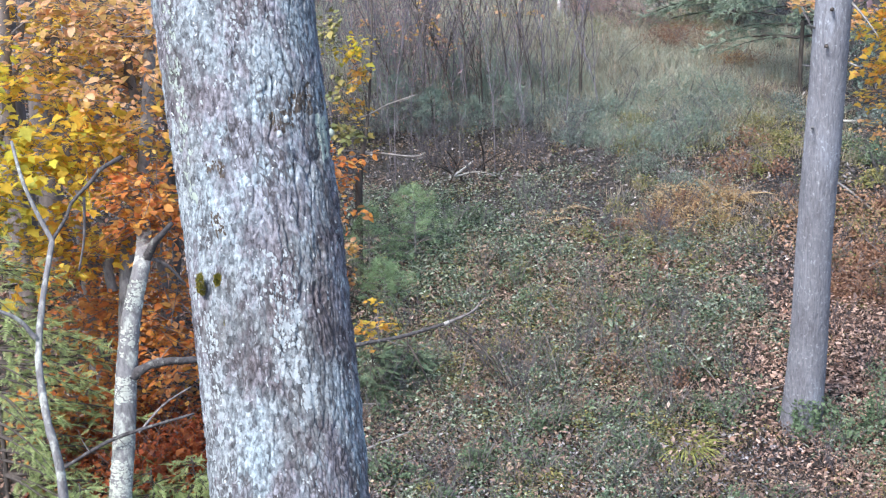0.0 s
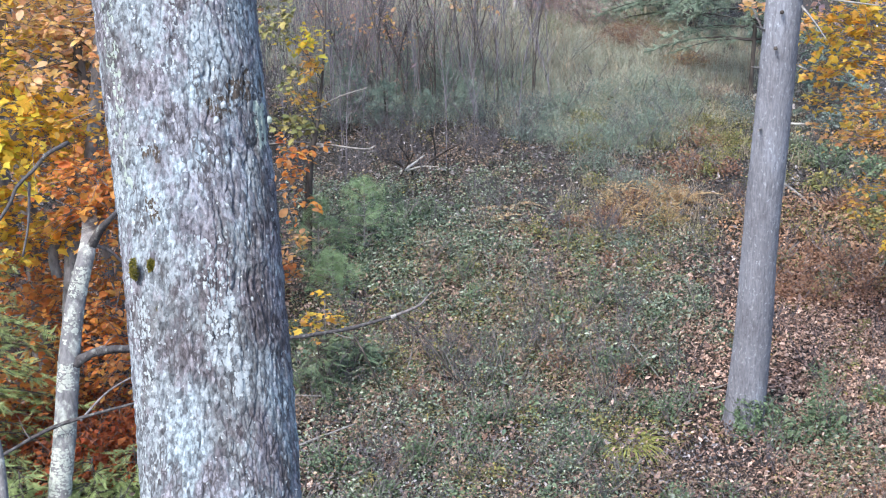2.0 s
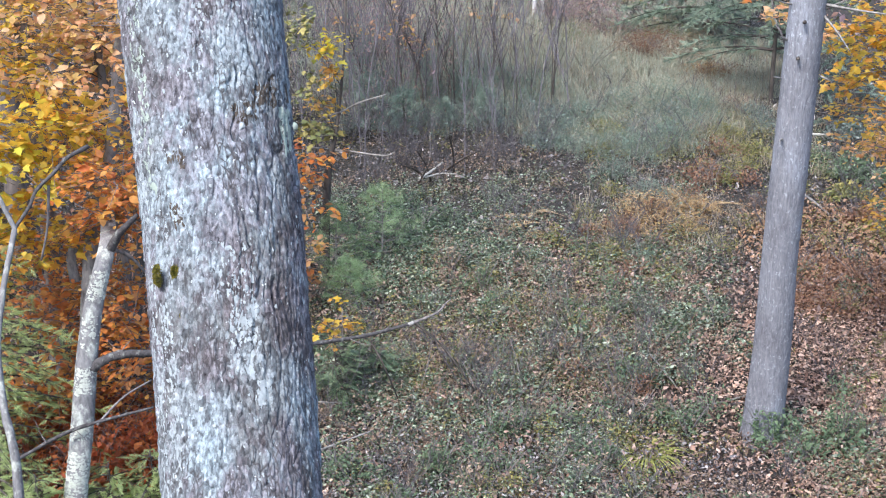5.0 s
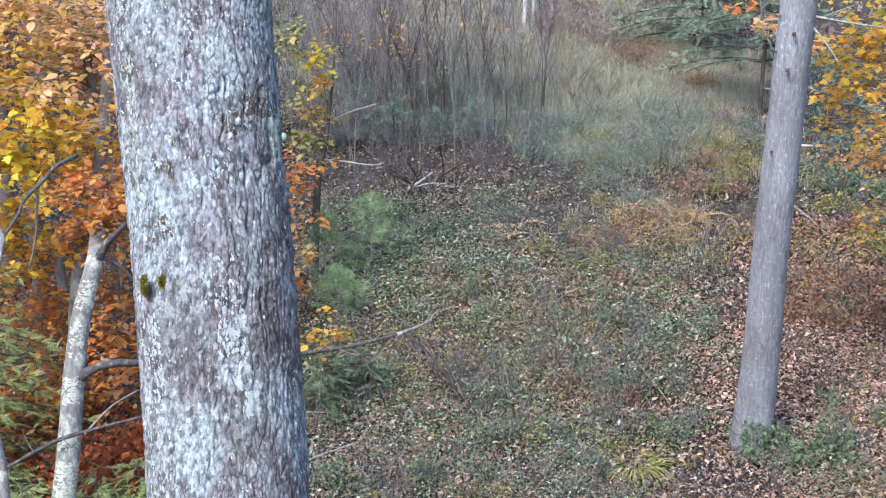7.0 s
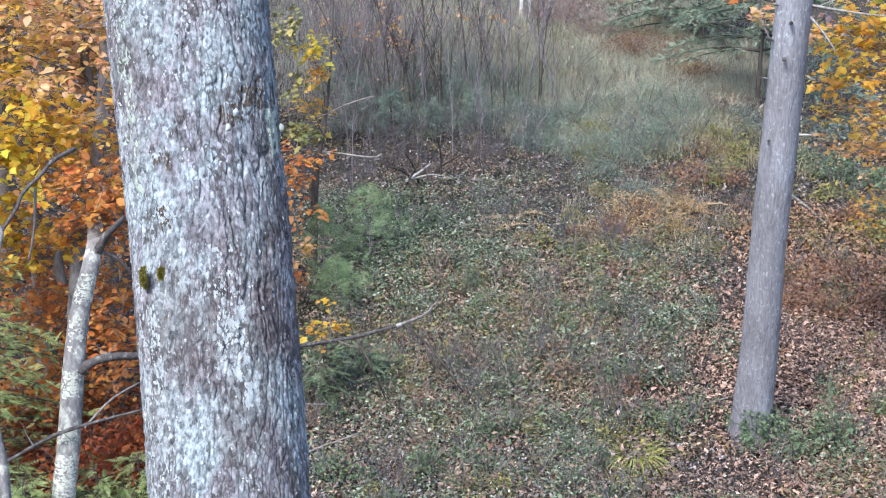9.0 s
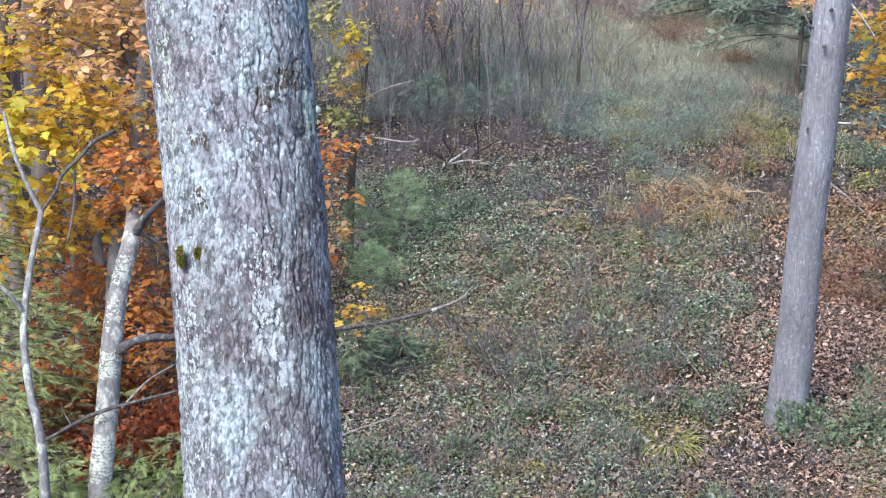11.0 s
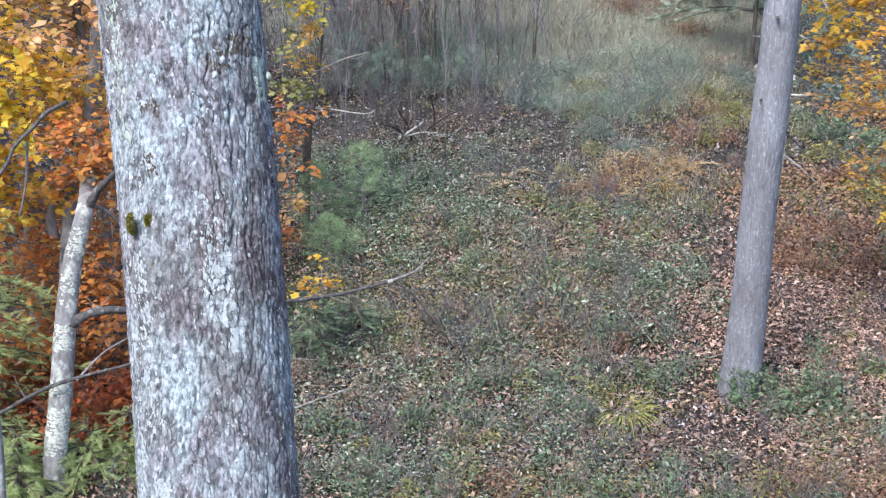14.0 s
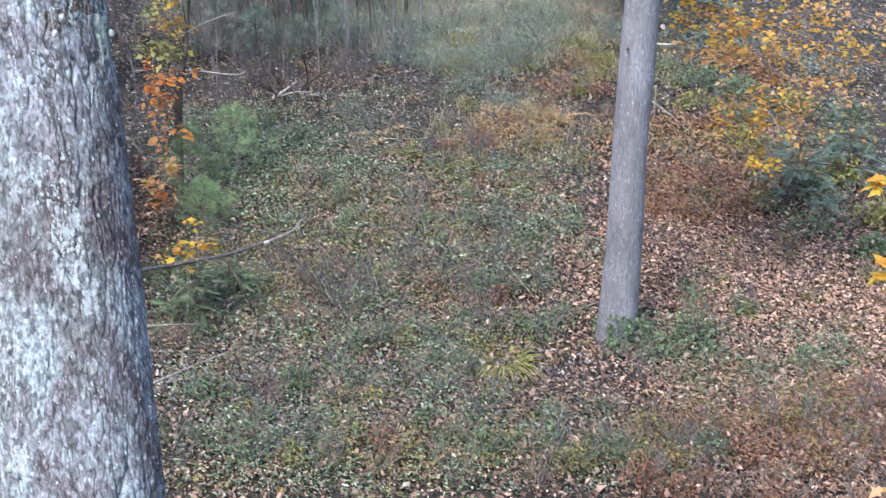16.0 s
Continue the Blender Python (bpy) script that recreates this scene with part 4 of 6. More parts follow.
hemlock("hemlock bough with feathery bright green needles", (-4.55, 12.30, 0.38), 3.0, 1.5, 0.06, 0.105, 60, 20, M_NEEDLE, (-0.9, 0.9))
for p, h in (((-3.05, 11.75), 0.55), ((-2.72, 12.0), 0.5), ((-3.55, 11.3), 0.7)):
    hemlock("low green hemlock seedling beside the leaning tree", p, h, 0.6, 0.1, 0.11, 26, 8, M_NEEDLE, (0, 6.28), "hemlock_seedling", "hemlock seedlings")


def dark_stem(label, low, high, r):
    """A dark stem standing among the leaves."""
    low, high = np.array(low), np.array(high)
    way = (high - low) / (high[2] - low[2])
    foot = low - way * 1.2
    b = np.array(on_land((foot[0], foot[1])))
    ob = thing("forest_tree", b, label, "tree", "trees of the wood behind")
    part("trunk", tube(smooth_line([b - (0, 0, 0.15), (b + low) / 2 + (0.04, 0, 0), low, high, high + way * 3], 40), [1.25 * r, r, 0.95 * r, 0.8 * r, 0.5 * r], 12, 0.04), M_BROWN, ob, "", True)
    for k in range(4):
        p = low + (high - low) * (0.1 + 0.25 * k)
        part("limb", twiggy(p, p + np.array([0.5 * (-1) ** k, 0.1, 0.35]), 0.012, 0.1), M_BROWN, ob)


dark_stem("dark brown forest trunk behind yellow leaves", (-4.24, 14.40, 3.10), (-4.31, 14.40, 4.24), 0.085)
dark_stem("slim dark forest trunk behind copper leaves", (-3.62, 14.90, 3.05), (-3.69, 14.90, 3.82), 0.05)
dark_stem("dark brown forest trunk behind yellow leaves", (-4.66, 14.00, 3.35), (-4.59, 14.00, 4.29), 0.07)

# ---- small dark tree with red and yellow leaves, seen past the trunk ----
small = leafy_tree("small_tree", "thin dark sapling with a few red and yellow leaves", [(-1.56, 16.79, 1.30), (-1.50, 16.90, 1.75), (-1.39, 17.06, 2.33), (-1.30, 17.31, 3.24), (-1.24, 17.74, 4.87)], [0.055, 0.045, 0.022, 0.012, 0.008], M_DARK, [
    ((-1.66, 16.60, 2.04), (0.2, 0.3, 0.09), 80, 0.08, ROUND, M_ORANGE),
    ((-1.69, 16.50, 1.82), (0.18, 0.3, 0.10), 70, 0.08, ROUND, M_ORANGE),
    ((-1.67, 16.42, 1.48), (0.16, 0.3, 0.10), 44, 0.08, ROUND, M_ORANGE),
    ((-1.61, 15.90, 1.05), (0.16, 0.3, 0.16), 80, 0.085, ROUND, M_PEACH),
    ((-1.61, 15.80, 0.78), (0.14, 0.3, 0.08), 40, 0.085, ROUND, M_ORANGE),
    ((-1.79, 17.00, 3.52), (0.22, 0.3, 0.14), 150, 0.062, LOBED, M_OLIVE),
    ((-1.53, 17.00, 3.31), (0.18, 0.3, 0.10), 120, 0.062, LOBED, M_LIME),
    ((-1.42, 17.00, 2.99), (0.14, 0.3, 0.09), 90, 0.062, LOBED, M_AMBER),
    ((-1.68, 17.00, 2.82), (0.16, 0.3, 0.12), 80, 0.062, LOBED, M_OLIVE),
    ((-1.54, 17.00, 2.58), (0.12, 0.3, 0.08), 70, 0.066, LOBED, M_AMBER),
    ((-1.66, 16.90, 2.31), (0.16, 0.3, 0.12), 110, 0.07, LOBED, M_OLIVE)])
leafy_tree("maple_seedling", "knee-high maple seedling with bright orange-yellow leaves", [(-1.18, 14.69) + (0,), (-1.12, 13.84, 0.74), (-1.13, 13.93, 1.07)], [0.008, 0.004], M_TWIG, [
    ((-1.12, 13.90, 0.98), (0.14, 0.2, 0.11), 44, 0.06, LOBED, M_YELLOW),
    ((-1.28, 13.87, 0.85), (0.17, 0.2, 0.08), 50, 0.06, LOBED, M_AMBER)], category="seedling")
leafy_tree("maple_seedling", "tiny seedling holding one pale yellow leaf", [(4.67, 15.87) + (0,), (4.91, 16.72, -0.11)], [0.005, 0.003], M_TWIG, [
    ((4.91, 16.72, -0.06), (0.05, 0.05, 0.06), 26, 0.12, LOBED, M_PALEFERN)], category="seedling")


def dead_branch(label, pts, r0, r1, material=M_TWIG, name="dead_branch"):
    line = smooth_line([np.array(p) for p in pts], 14)
    me = mesh_of(name, tube(line, [r0, r1], 6, 0.08), True)
    me.materials.append(material)
    return tagged(new(name, me), label, "branch", "fallen sticks")


def on_ground(pts, up):
    return [np.array(on_land(p, up)) for p in pts]


part("limb", tube(smooth_line([(-1.45, 16.99, 2.06), (-1.64, 16.89, 2.10), (-1.96, 16.79, 2.10)], 10), [0.012, 0.007], 6, 0.08), M_DEAD, small, "bare pale limb")
part("limb", tube(smooth_line([(-1.45, 16.99, 2.05), (-1.24, 16.89, 2.06), (-0.96, 16.78, 2.04), (-0.78, 16.77, 2.03), (-0.69, 16.78, 2.07)], 14), [0.013, 0.008], 6, 0.08), M_DEAD, small, "bare pale limb, curved at its tip")
part("limb", tube(smooth_line([(-1.35, 17.10, 2.49), (-1.10, 17.04, 2.62), (-0.77, 16.96, 2.73)], 10), [0.013, 0.007], 6, 0.08), M_DEAD, small, "bare limb")
part("limb", tube(smooth_line([(-1.35, 17.10, 2.49), (-1.47, 16.99, 2.47), (-1.63, 16.87, 2.41)], 8), [0.01, 0.005], 6, 0.08), M_TWIG, small, "bare limb")
dead_branch("pale broken stick lying on dark leaf litter", on_ground([(-0.48, 19.48), (-0.33, 19.76), (-0.15, 20.13)], 0.2), 0.02, 0.012, M_FRESH)
dead_branch("pale broken stick lying on dark leaf litter", on_ground([(-0.39, 19.67), (-0.18, 19.82), (0.05, 19.82)], 0.16), 0.013, 0.007, M_FRESH)
dead_branch("dark fallen stick half buried in leaves", on_ground([(-0.65, 19.35), (-0.34, 19.46), (0.13, 19.71)], 0.03), 0.03, 0.02, M_DARK)
for a, q in (((-0.54, 19.65), (-0.28, 19.21, 1.47)), ((-0.31, 19.91), (-0.50, 19.44, 1.54)), ((0.01, 20.15), (-0.06, 19.50, 1.76)), ((-0.11, 20.35), (0.36, 19.63, 1.50)), ((-0.43, 20.13), (-0.73, 19.58, 1.31))):
    foot = np.array(on_land(a))
    dead_branch("dark broken stick in a loose brush pile", [foot, (foot + np.array(q)) / 2 + (0.02, 0, 0.03), q], 0.018, 0.008, M_DARK)
dead_branch("long thin fallen pole on the leaf litter", on_ground([(1.31, 21.20), (1.71, 21.41), (2.16, 21.62)], 0.05), 0.016, 0.012, M_DEAD)
dead_branch("dark fallen stick half buried in leaves", on_ground([(-0.33, 16.59), (-0.09, 16.39), (0.17, 16.17)], 0.05), 0.02, 0.012, M_DARK)
dead_branch("slim bent dead stem among low herbs", [(-0.83, 13.65, 0.79), (-0.70, 13.58, 0.56), np.array(on_land((-0.54, 13.76)))], 0.012, 0.008, M_DARK)
dead_branch("slim bent dead stem among low herbs", [(-0.39, 13.60, 1.00), (-0.14, 13.64, 0.77), (0.09, 13.66, 0.44), np.array(on_land((0.31, 13.89)))], 0.012, 0.008, M_DARK)
dead_branch("pale thin stick leaning in low herbs", [(2.08, 14.56, 0.33), (2.22, 14.32, 0.20), np.array(on_land((2.37, 14.16)))], 0.010, 0.006, M_DEAD)
dead_branch("fallen stick by the foot of the pine", on_ground([(2.41, 13.73), (2.69, 13.84), (2.95, 13.96)], 0.04), 0.022, 0.014, M_TWIG)
dead_branch("fallen stick by the foot of the pine", on_ground([(2.57, 13.84), (2.77, 13.94), (3.03, 14.09)], 0.05), 0.014, 0.010, M_DEAD)
dead_branch("white weathered branch on green undergrowth", on_ground([(5.54, 22.57), (5.79, 22.59), (6.02, 22.67)], 0.12), 0.024, 0.014, M_FRESH)
dead_branch("weathered stick leaning behind the pine", on_ground([(4.92, 19.94), (5.06, 19.50), (5.17, 19.02)], 0.1), 0.022, 0.012, M_DEAD)
dead_branch("weathered stick leaning behind the pine", [np.array(on_land((4.88, 19.68))), np.array(on_land((4.88, 19.68), 0.2)), np.array(on_land((4.89, 19.66), 0.45))], 0.014, 0.012, M_DEAD)
dead_branch("thin pale twig lying beside the trunk", on_ground([(-1.47, 12.15), (-1.14, 12.43), (-0.78, 12.73)], 0.26), 0.013, 0.008, M_DEAD)
dead_branch("thin pale twig lying beside the trunk", on_ground([(-1.67, 13.34), (-1.36, 13.36), (-1.04, 13.35)], 0.22), 0.011, 0.007, M_DEAD)
dead_branch("thin pale twig lying beside the trunk", on_ground([(-1.60, 13.07), (-1.32, 13.03)], 0.1), 0.009, 0.005, M_DEAD)
dead_branch("thin pale twig lying on leaf litter", on_ground([(3.82, 11.19), (4.20, 11.22), (4.74, 11.28)], 0.06), 0.008, 0.005, M_DEAD)

for a, q in (((0.70, 13.93), (0.57, 14.42, 0.60)), ((1.05, 14.34), (1.21, 14.72, 0.56)), ((0.26, 13.59), (0.09, 13.97, 0.45)), ((1.62, 14.12), (1.78, 14.39, 0.48)), ((-0.37, 14.01), (-0.23, 14.23, 0.66)), ((2.94, 15.54), (2.82, 15.69, 0.70)), ((0.63, 16.10), (0.56, 16.37, 0.91)), ((1.57, 17.11), (1.63, 17.04, 1.08)), ((-0.30, 11.79), (-0.41, 13.19, -0.29)), ((0.33, 12.50), (0.48, 13.70, -0.11)), ((3.49, 12.78), (3.45, 13.00, -0.07))):
    foot = np.array(on_land(a))
    dead_branch("thin upright dead stalk in the undergrowth", [foot, (foot + np.array(q)) / 2 + (0.03, 0, 0.02), q], 0.006, 0.003, M_TWIG, "dead_stalk")

dead_branch("pale bare upright stalk at the thicket's foot", [np.array(on_land((-0.35, 20.69))), (-0.33, 20.67, 1.34), (-0.34, 20.64, 1.54)], 0.011, 0.008, M_DEAD, "dead_stalk")

# ---- right-hand maple and conifers ----
B = M_AMBER
leafy_tree("maple_tree", "maple with layered amber and orange autumn leaves", [(7.44, 13.41, -1.36), (7.43, 14.29, 1.27), (7.28, 15.08, 3.57), (7.13, 15.87, 5.86)], [0.09, 0.07, 0.05], M_DARK, [
    ((4.28, 14.17, 2.92), (0.34, 0.5, 0.15), 251, 0.05, LOBED, B),
    ((4.61, 14.07, 2.70), (0.40, 0.5, 0.12), 296, 0.05, LOBED, B),
    ((5.09, 14.31, 2.90), (0.42, 0.5, 0.18), 274, 0.05, LOBED, B),
    ((5.05, 13.91, 2.35), (0.42, 0.5, 0.10), 251, 0.05, LOBED, M_PEACH),
    ((4.27, 14.37, 2.57), (0.30, 0.4, 0.06), 171, 0.05, LOBED, M_PEACH),
    ((4.68, 14.19, 2.12), (0.36, 0.5, 0.07), 171, 0.05, LOBED, B),
    ((5.63, 13.93, 2.56), (0.40, 0.5, 0.2), 194, 0.05, LOBED, B),
    ((5.82, 14.36, 2.94), (0.42, 0.5, 0.25), 182, 0.05, LOBED, M_PEACH),
    ((4.59, 14.40, 1.80), (0.30, 0.5, 0.07), 148, 0.05, LOBED, B),
    ((5.17, 14.17, 1.90), (0.34, 0.5, 0.06), 113, 0.05, LOBED, M_PEACH),
    ((5.70, 14.12, 1.87), (0.4, 0.5, 0.08), 90, 0.05, LOBED, M_OLIVE),
    ((4.76, 14.67, 1.39), (0.18, 0.4, 0.08), 90, 0.05, LOBED, M_YELLOW),
    ((4.02, 14.61, 3.62), (0.28, 0.4, 0.12), 182, 0.076, LOBED, M_YELLOW),
    ((4.30, 14.66, 3.82), (0.30, 0.4, 0.16), 207, 0.076, LOBED, M_YELLOW),
    ((4.25, 14.53, 3.32), (0.34, 0.4, 0.12), 195, 0.076, LOBED, M_YELLOW),
    ((3.99, 14.71, 3.21), (0.22, 0.4, 0.08), 57, 0.076, LOBED, B),
    ((4.42, 14.43, 2.94), (0.30, 0.4, 0.10), 97, 0.076, LOBED, B),
    ((4.59, 14.59, 3.54), (0.30, 0.4, 0.3), 129, 0.076, LOBED, B),
    ((3.96, 14.85, 3.74), (0.16, 0.4, 0.06), 31, 0.076, LOBED, M_PEACH)])
leafy_tree("maple_sapling", "thin sapling with large sunlit yellow leaves", [(3.07, 5.73, 0.18), (3.12, 6.37, 2.09), (3.15, 6.83, 3.46)], [0.012, 0.006], M_TWIG, [
    ((3.04, 6.82, 3.41), (0.05, 0.1, 0.03), 10, 0.08, LOBED, M_YELLOW),
    ((3.02, 6.66, 2.92), (0.05, 0.1, 0.06), 12, 0.08, LOBED, M_YELLOW),
    ((2.94, 6.35, 1.99), (0.05, 0.1, 0.02), 10, 0.08, LOBED, M_PEACH)], category="sapling")
leafy_tree("maple_sapling", "slim sapling with a few copper leaves by the pine", [(5.52, 22.81) + (0,), (4.03, 17.47, 3.09), (3.86, 17.61, 3.61), (3.83, 17.79, 4.27)], [0.012, 0.006], M_TWIG, [
    ((3.78, 17.11, 3.67), (0.18, 0.3, 0.09), 50, 0.085, LOBED, M_PEACH),
    ((3.62, 17.15, 3.83), (0.12, 0.3, 0.06), 24, 0.085, LOBED, M_ORANGE)], category="sapling")
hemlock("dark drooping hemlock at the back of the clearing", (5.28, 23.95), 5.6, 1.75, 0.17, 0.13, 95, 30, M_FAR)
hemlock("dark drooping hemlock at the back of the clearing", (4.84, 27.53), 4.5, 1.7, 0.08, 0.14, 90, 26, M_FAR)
hemlock("young blue-green hemlock in the undergrowth", (6.00, 16.88), 1.1, 0.6, 0.05, 0.16, 16, 10, M_NEEDLE2)
hemlock("young blue-green hemlock in the undergrowth", (6.97, 17.56), 1.3, 0.6, 0.05, 0.16, 14, 9, M_NEEDLE2)
hemlock("young blue-green hemlock in the undergrowth", (6.40, 23.25), 1.6, 0.8, 0.05, 0.18, 14, 10, M_NEEDLE2)
hemlock("low dark hemlock seedling under the limb", (-1.20, 13.74), 0.75, 0.55, 0.05, 0.15, 16, 9, M_SEEDLING)
hemlock("low dark hemlock seedling under the limb", (-0.88, 14.19), 0.55, 0.45, 0.05, 0.14, 14, 8, M_SEEDLING)
young_pine("soft green pine sapling in leaf litter", (-0.88, 17.10), 0.95, 0.55, "pine saplings")
young_pine("soft green pine sapling in leaf litter", (-1.42, 16.75), 0.9, 0.6, "pine saplings")
young_pine("soft green pine sapling in leaf litter", (-1.20, 15.90), 0.6, 0.5, "pine saplings")
for p, h in (((-1.28, 21.69), 1.0), ((-0.72, 21.48), 0.8), ((-0.16, 21.76), 0.5), ((0.49, 22.04), 0.6), ((-1.51, 23.29), 1.1), ((0.23, 22.54), 0.6)):
    young_pine("blue-green pine sapling in the thicket", p, h, 0.6 * h, "pine saplings", M_SAGE if h < 0.7 else M_NEEDLE2)


# ---- thicket of bare saplings ----
def bare_sapling(height, label, bark=M_STEM, thick=0.0075, group="bare saplings in the thicket"):
    ob = thing("bare_sapling", (0, 0, 0), label, "sapling", group)
    lean = rng.standard_normal(2) * 0.17 * height
    line = smooth_line([(0, 0, -0.1), (lean[0] * 0.15 + 0.05 * rng.standard_normal(), lean[1] * 0.2, height * 0.4), (lean[0], lean[1], height)], 10)
    part("stem", tube(line, [thick, 0.003], 5), bark, ob)
    br = []
    for k in range(11):
        h = 0.25 + 0.7 * rng.random()
        p = np.array([np.interp(h, np.linspace(0, 1, 10), line[:, c]) for c in range(3)])
        a = rng.random() * 6.28
        ln = height * (0.35 - 0.22 * h) * (0.6 + 0.8 * rng.random())
        q = p + np.array([math.cos(a) * 0.36, math.sin(a) * 0.36, 0.95]) * ln
        br.append(tube(smooth_line([p, (p + q) / 2 + (0.06 * ln * math.cos(a), 0.06 * ln * math.sin(a), -0.04 * ln), q], 5), [0.0042, 0.0016], 4, 0, False))
        for _ in range(3):
            s = p + (q - p) * (0.3 + 0.6 * rng.random())
            b = a + rng.standard_normal()
            br.append(tube([s, s + np.array([math.cos(b) * 0.4, math.sin(b) * 0.4, 0.85]) * ln * 0.4], [0.0025, 0.0012], 3, 0, False))
    tagged(part("twig_mass", joined(br), bark, ob), kind="stuff")
    return ob


crisp = [bare_sapling(h, "slim dark bare sapling standing in pale grass", M_DARK, 0.0145, "dark saplings at the meadow's edge") for h in (1.9, 1.6, 2.2)]
for k, (p, h, turn) in enumerate((((-0.02, 22.33), 1.0, 20), ((-0.07, 22.48), 0.8, 140), ((0.44, 23.31), 1.25, 80), ((0.57, 22.69), 1.1, 200), ((1.00, 22.50), 1.15, 300), ((1.58, 23.18), 0.8, 10), ((0.67, 23.97), 1.1, 50), ((0.31, 22.15), 0.9, 250), ((-0.72, 21.61), 1.1, 110), ((-0.43, 22.24), 1.2, 310), ((-1.12, 21.95), 1.2, 70), ((0.03, 22.42), 1.05, 190), ((0.80, 22.25), 0.95, 33), ((1.25, 22.9), 1.0, 222), ((-0.25, 22.1), 1.1, 12), ((-0.62, 22.6), 1.15, 95), ((0.16, 22.8), 1.2, 160), ((1.62, 23.5), 1.0, 280), ((-1.35, 22.4), 1.2, 5), ((-0.9, 22.7), 1.2, 130))):
    m = pose(p[0], p[1], float(land(p[0], p[1])), 0, 0, turn) @ Matrix.Scale(h, 4)
    if k < 3:
        crisp[k].matrix_basis = m
    else:
        copy_thing(crisp[k % 3], m)
thin = [bare_sapling(h, "bare dark sapling with fine upright twigs") for h in (1.6, 2.0, 2.4, 2.8, 3.2, 2.2)]
spots = []
for c, rx, ry, n in (((-1.28, 22.45), 1.0, 2.2, 26), ((-0.39, 22.50), 0.9, 1.8, 14), ((0.87, 22.96), 0.8, 1.4, 8), ((-1.87, 25.96), 2.0, 3.0, 20), ((-0.57, 26.82), 2.0, 3.0, 10), ((1.54, 23.59), 0.6, 1.2, 5)):
    for _ in range(n):
        spots.append((c[0] + rx * rng.standard_normal() * 0.6, c[1] + ry * rng.standard_normal() * 0.6))
for k, (x, y) in enumerate(spots):
    if y < 19.5:
        y = 19.5 + rng.random()
    m = pose(x, y, float(land(x, y)), 0, 0, 360 * rng.random()) @ Matrix.Scale(0.75 + 0.5 * rng.random(), 4)
    if k < len(thin):
        thin[k].matrix_basis = m
    else:
        copy_thing(thin[k % len(thin)], m)


n = 7000
x, y = rng.normal(-1.0, 0.75, n), rng.uniform(21.2, 26, n)
stuff("thicket_leaves", leaves(np.stack([x, y, land(x, y) + 0.3 + 2.0 * rng.random(n)], 1), 0.045, NARROW, 1.0), M_MAUVE, "dull mauve leaves left on the bare saplings", "foliage")
for p, top in (((-0.90, 22.9), (-0.82, 22.5, 2.92)), ((-0.45, 22.9), (-0.39, 22.5, 2.61)), ((-1.66, 22.9), (-1.61, 22.5, 2.92)), ((0.66, 24.3), (0.70, 24.0, 2.88))):
    leafy_tree("maple_sapling", "slim bare sapling holding a few pinkish leaves", [p + (0,), ((p[0] + top[0]) / 2, p[1] - 0.1, 2.2), (top[0], top[1], top[2] + 0.3)], [0.013, 0.005], M_STEM, [
        (top, (0.24, 0.3, 0.14), 50, 0.07, ROUND, M_PEACH),
        ((top[0] + 0.15, top[1], top[2] - 0.3), (0.2, 0.3, 0.12), 30, 0.06, OVAL, M_MAUVE)], category="sapling")


# ---- the wood behind ----
def wood_tree(height, r, bark, crown_mat, label):
    """A tall tree, bare but for a few leaves high up."""
    ob = thing("forest_tree", (0, 0, 0), label, "tree", "trees of the wood behind")
    line = smooth_line([(0, 0, -0.2), (0.05, 0.1, height * 0.4), (0.25 * rng.standard_normal(), 0, height)], 24)
    part("trunk", tube(line, [r * 1.25, r, r * 0.25], 9, 0.03), bark, ob, "", True)
    for k in range(9):
        s = line[10 + k]
        a, ln = rng.random() * 6.28, 1.2 + 1.6 * rng.random()
        e = s + np.array([math.cos(a), math.sin(a), 0.9]) * ln
        limb = part("limb", twiggy(s, e, r * 0.22, 0.1), bark, ob)
        lv, tw = spray_geo(e, (0.7, 0.7, 0.5), 40, 0.1, OVAL)
        tagged(part("twig_mass", tw, M_STEM, limb), kind="stuff")
        part("foliage", lv, crown_mat, limb)
    return ob


kinds = [wood_tree(h, r, bk, m, lab) for h, r, bk, m, lab in ((11, 0.13, M_BROWN, M_ORANGE, "dark forest tree, nearly bare, in the shade"), (13, 0.17, M_BROWN, M_OLIVE, "thick dark forest tree, nearly bare"), (12, 0.036, M_BIRCH, M_YELLOW, "slim pale grey forest tree, nearly bare"), (14, 0.16, M_PINE, M_RED, "tall grey forest tree, nearly bare"))]
spots = [(-5.28, 17.06, 2.25), (-5.43, 16.17, 2.83), (1.58, 28.38), (-6.45, 16.65, 2.78), (-3.51, 19.77, 2.51), (-6.93, 19.81, 3.02), (-5.99, 21.83, 2.71), (-5.12, 23.95, 2.76), (-8.98, 21.87, 3.16), (-7.97, 25.95, 2.82), (4.2, 31.5), (1.90, 30.4), (1.76, 28.61), (2.19, 29.49)]
for k in range(46):
    y = 38 + 24 * rng.random()
    spots.append((-0.55 * y + 1.15 * y * rng.random(), y))
for k in range(10):
    spots.append((-9.5 - 7 * rng.random(), 18 + 15 * rng.random()))
for k, p in enumerate(spots):
    m = pose(p[0], p[1], float(land(p[0], p[1])), 0, 0, 360 * rng.random())
    if k < len(kinds):
        kinds[k].matrix_basis = m
    else:
        copy_thing(kinds[2 if 10 <= k < 14 or k % 9 == 0 and k > 13 else (0, 1, 3)[k % 3]], m)

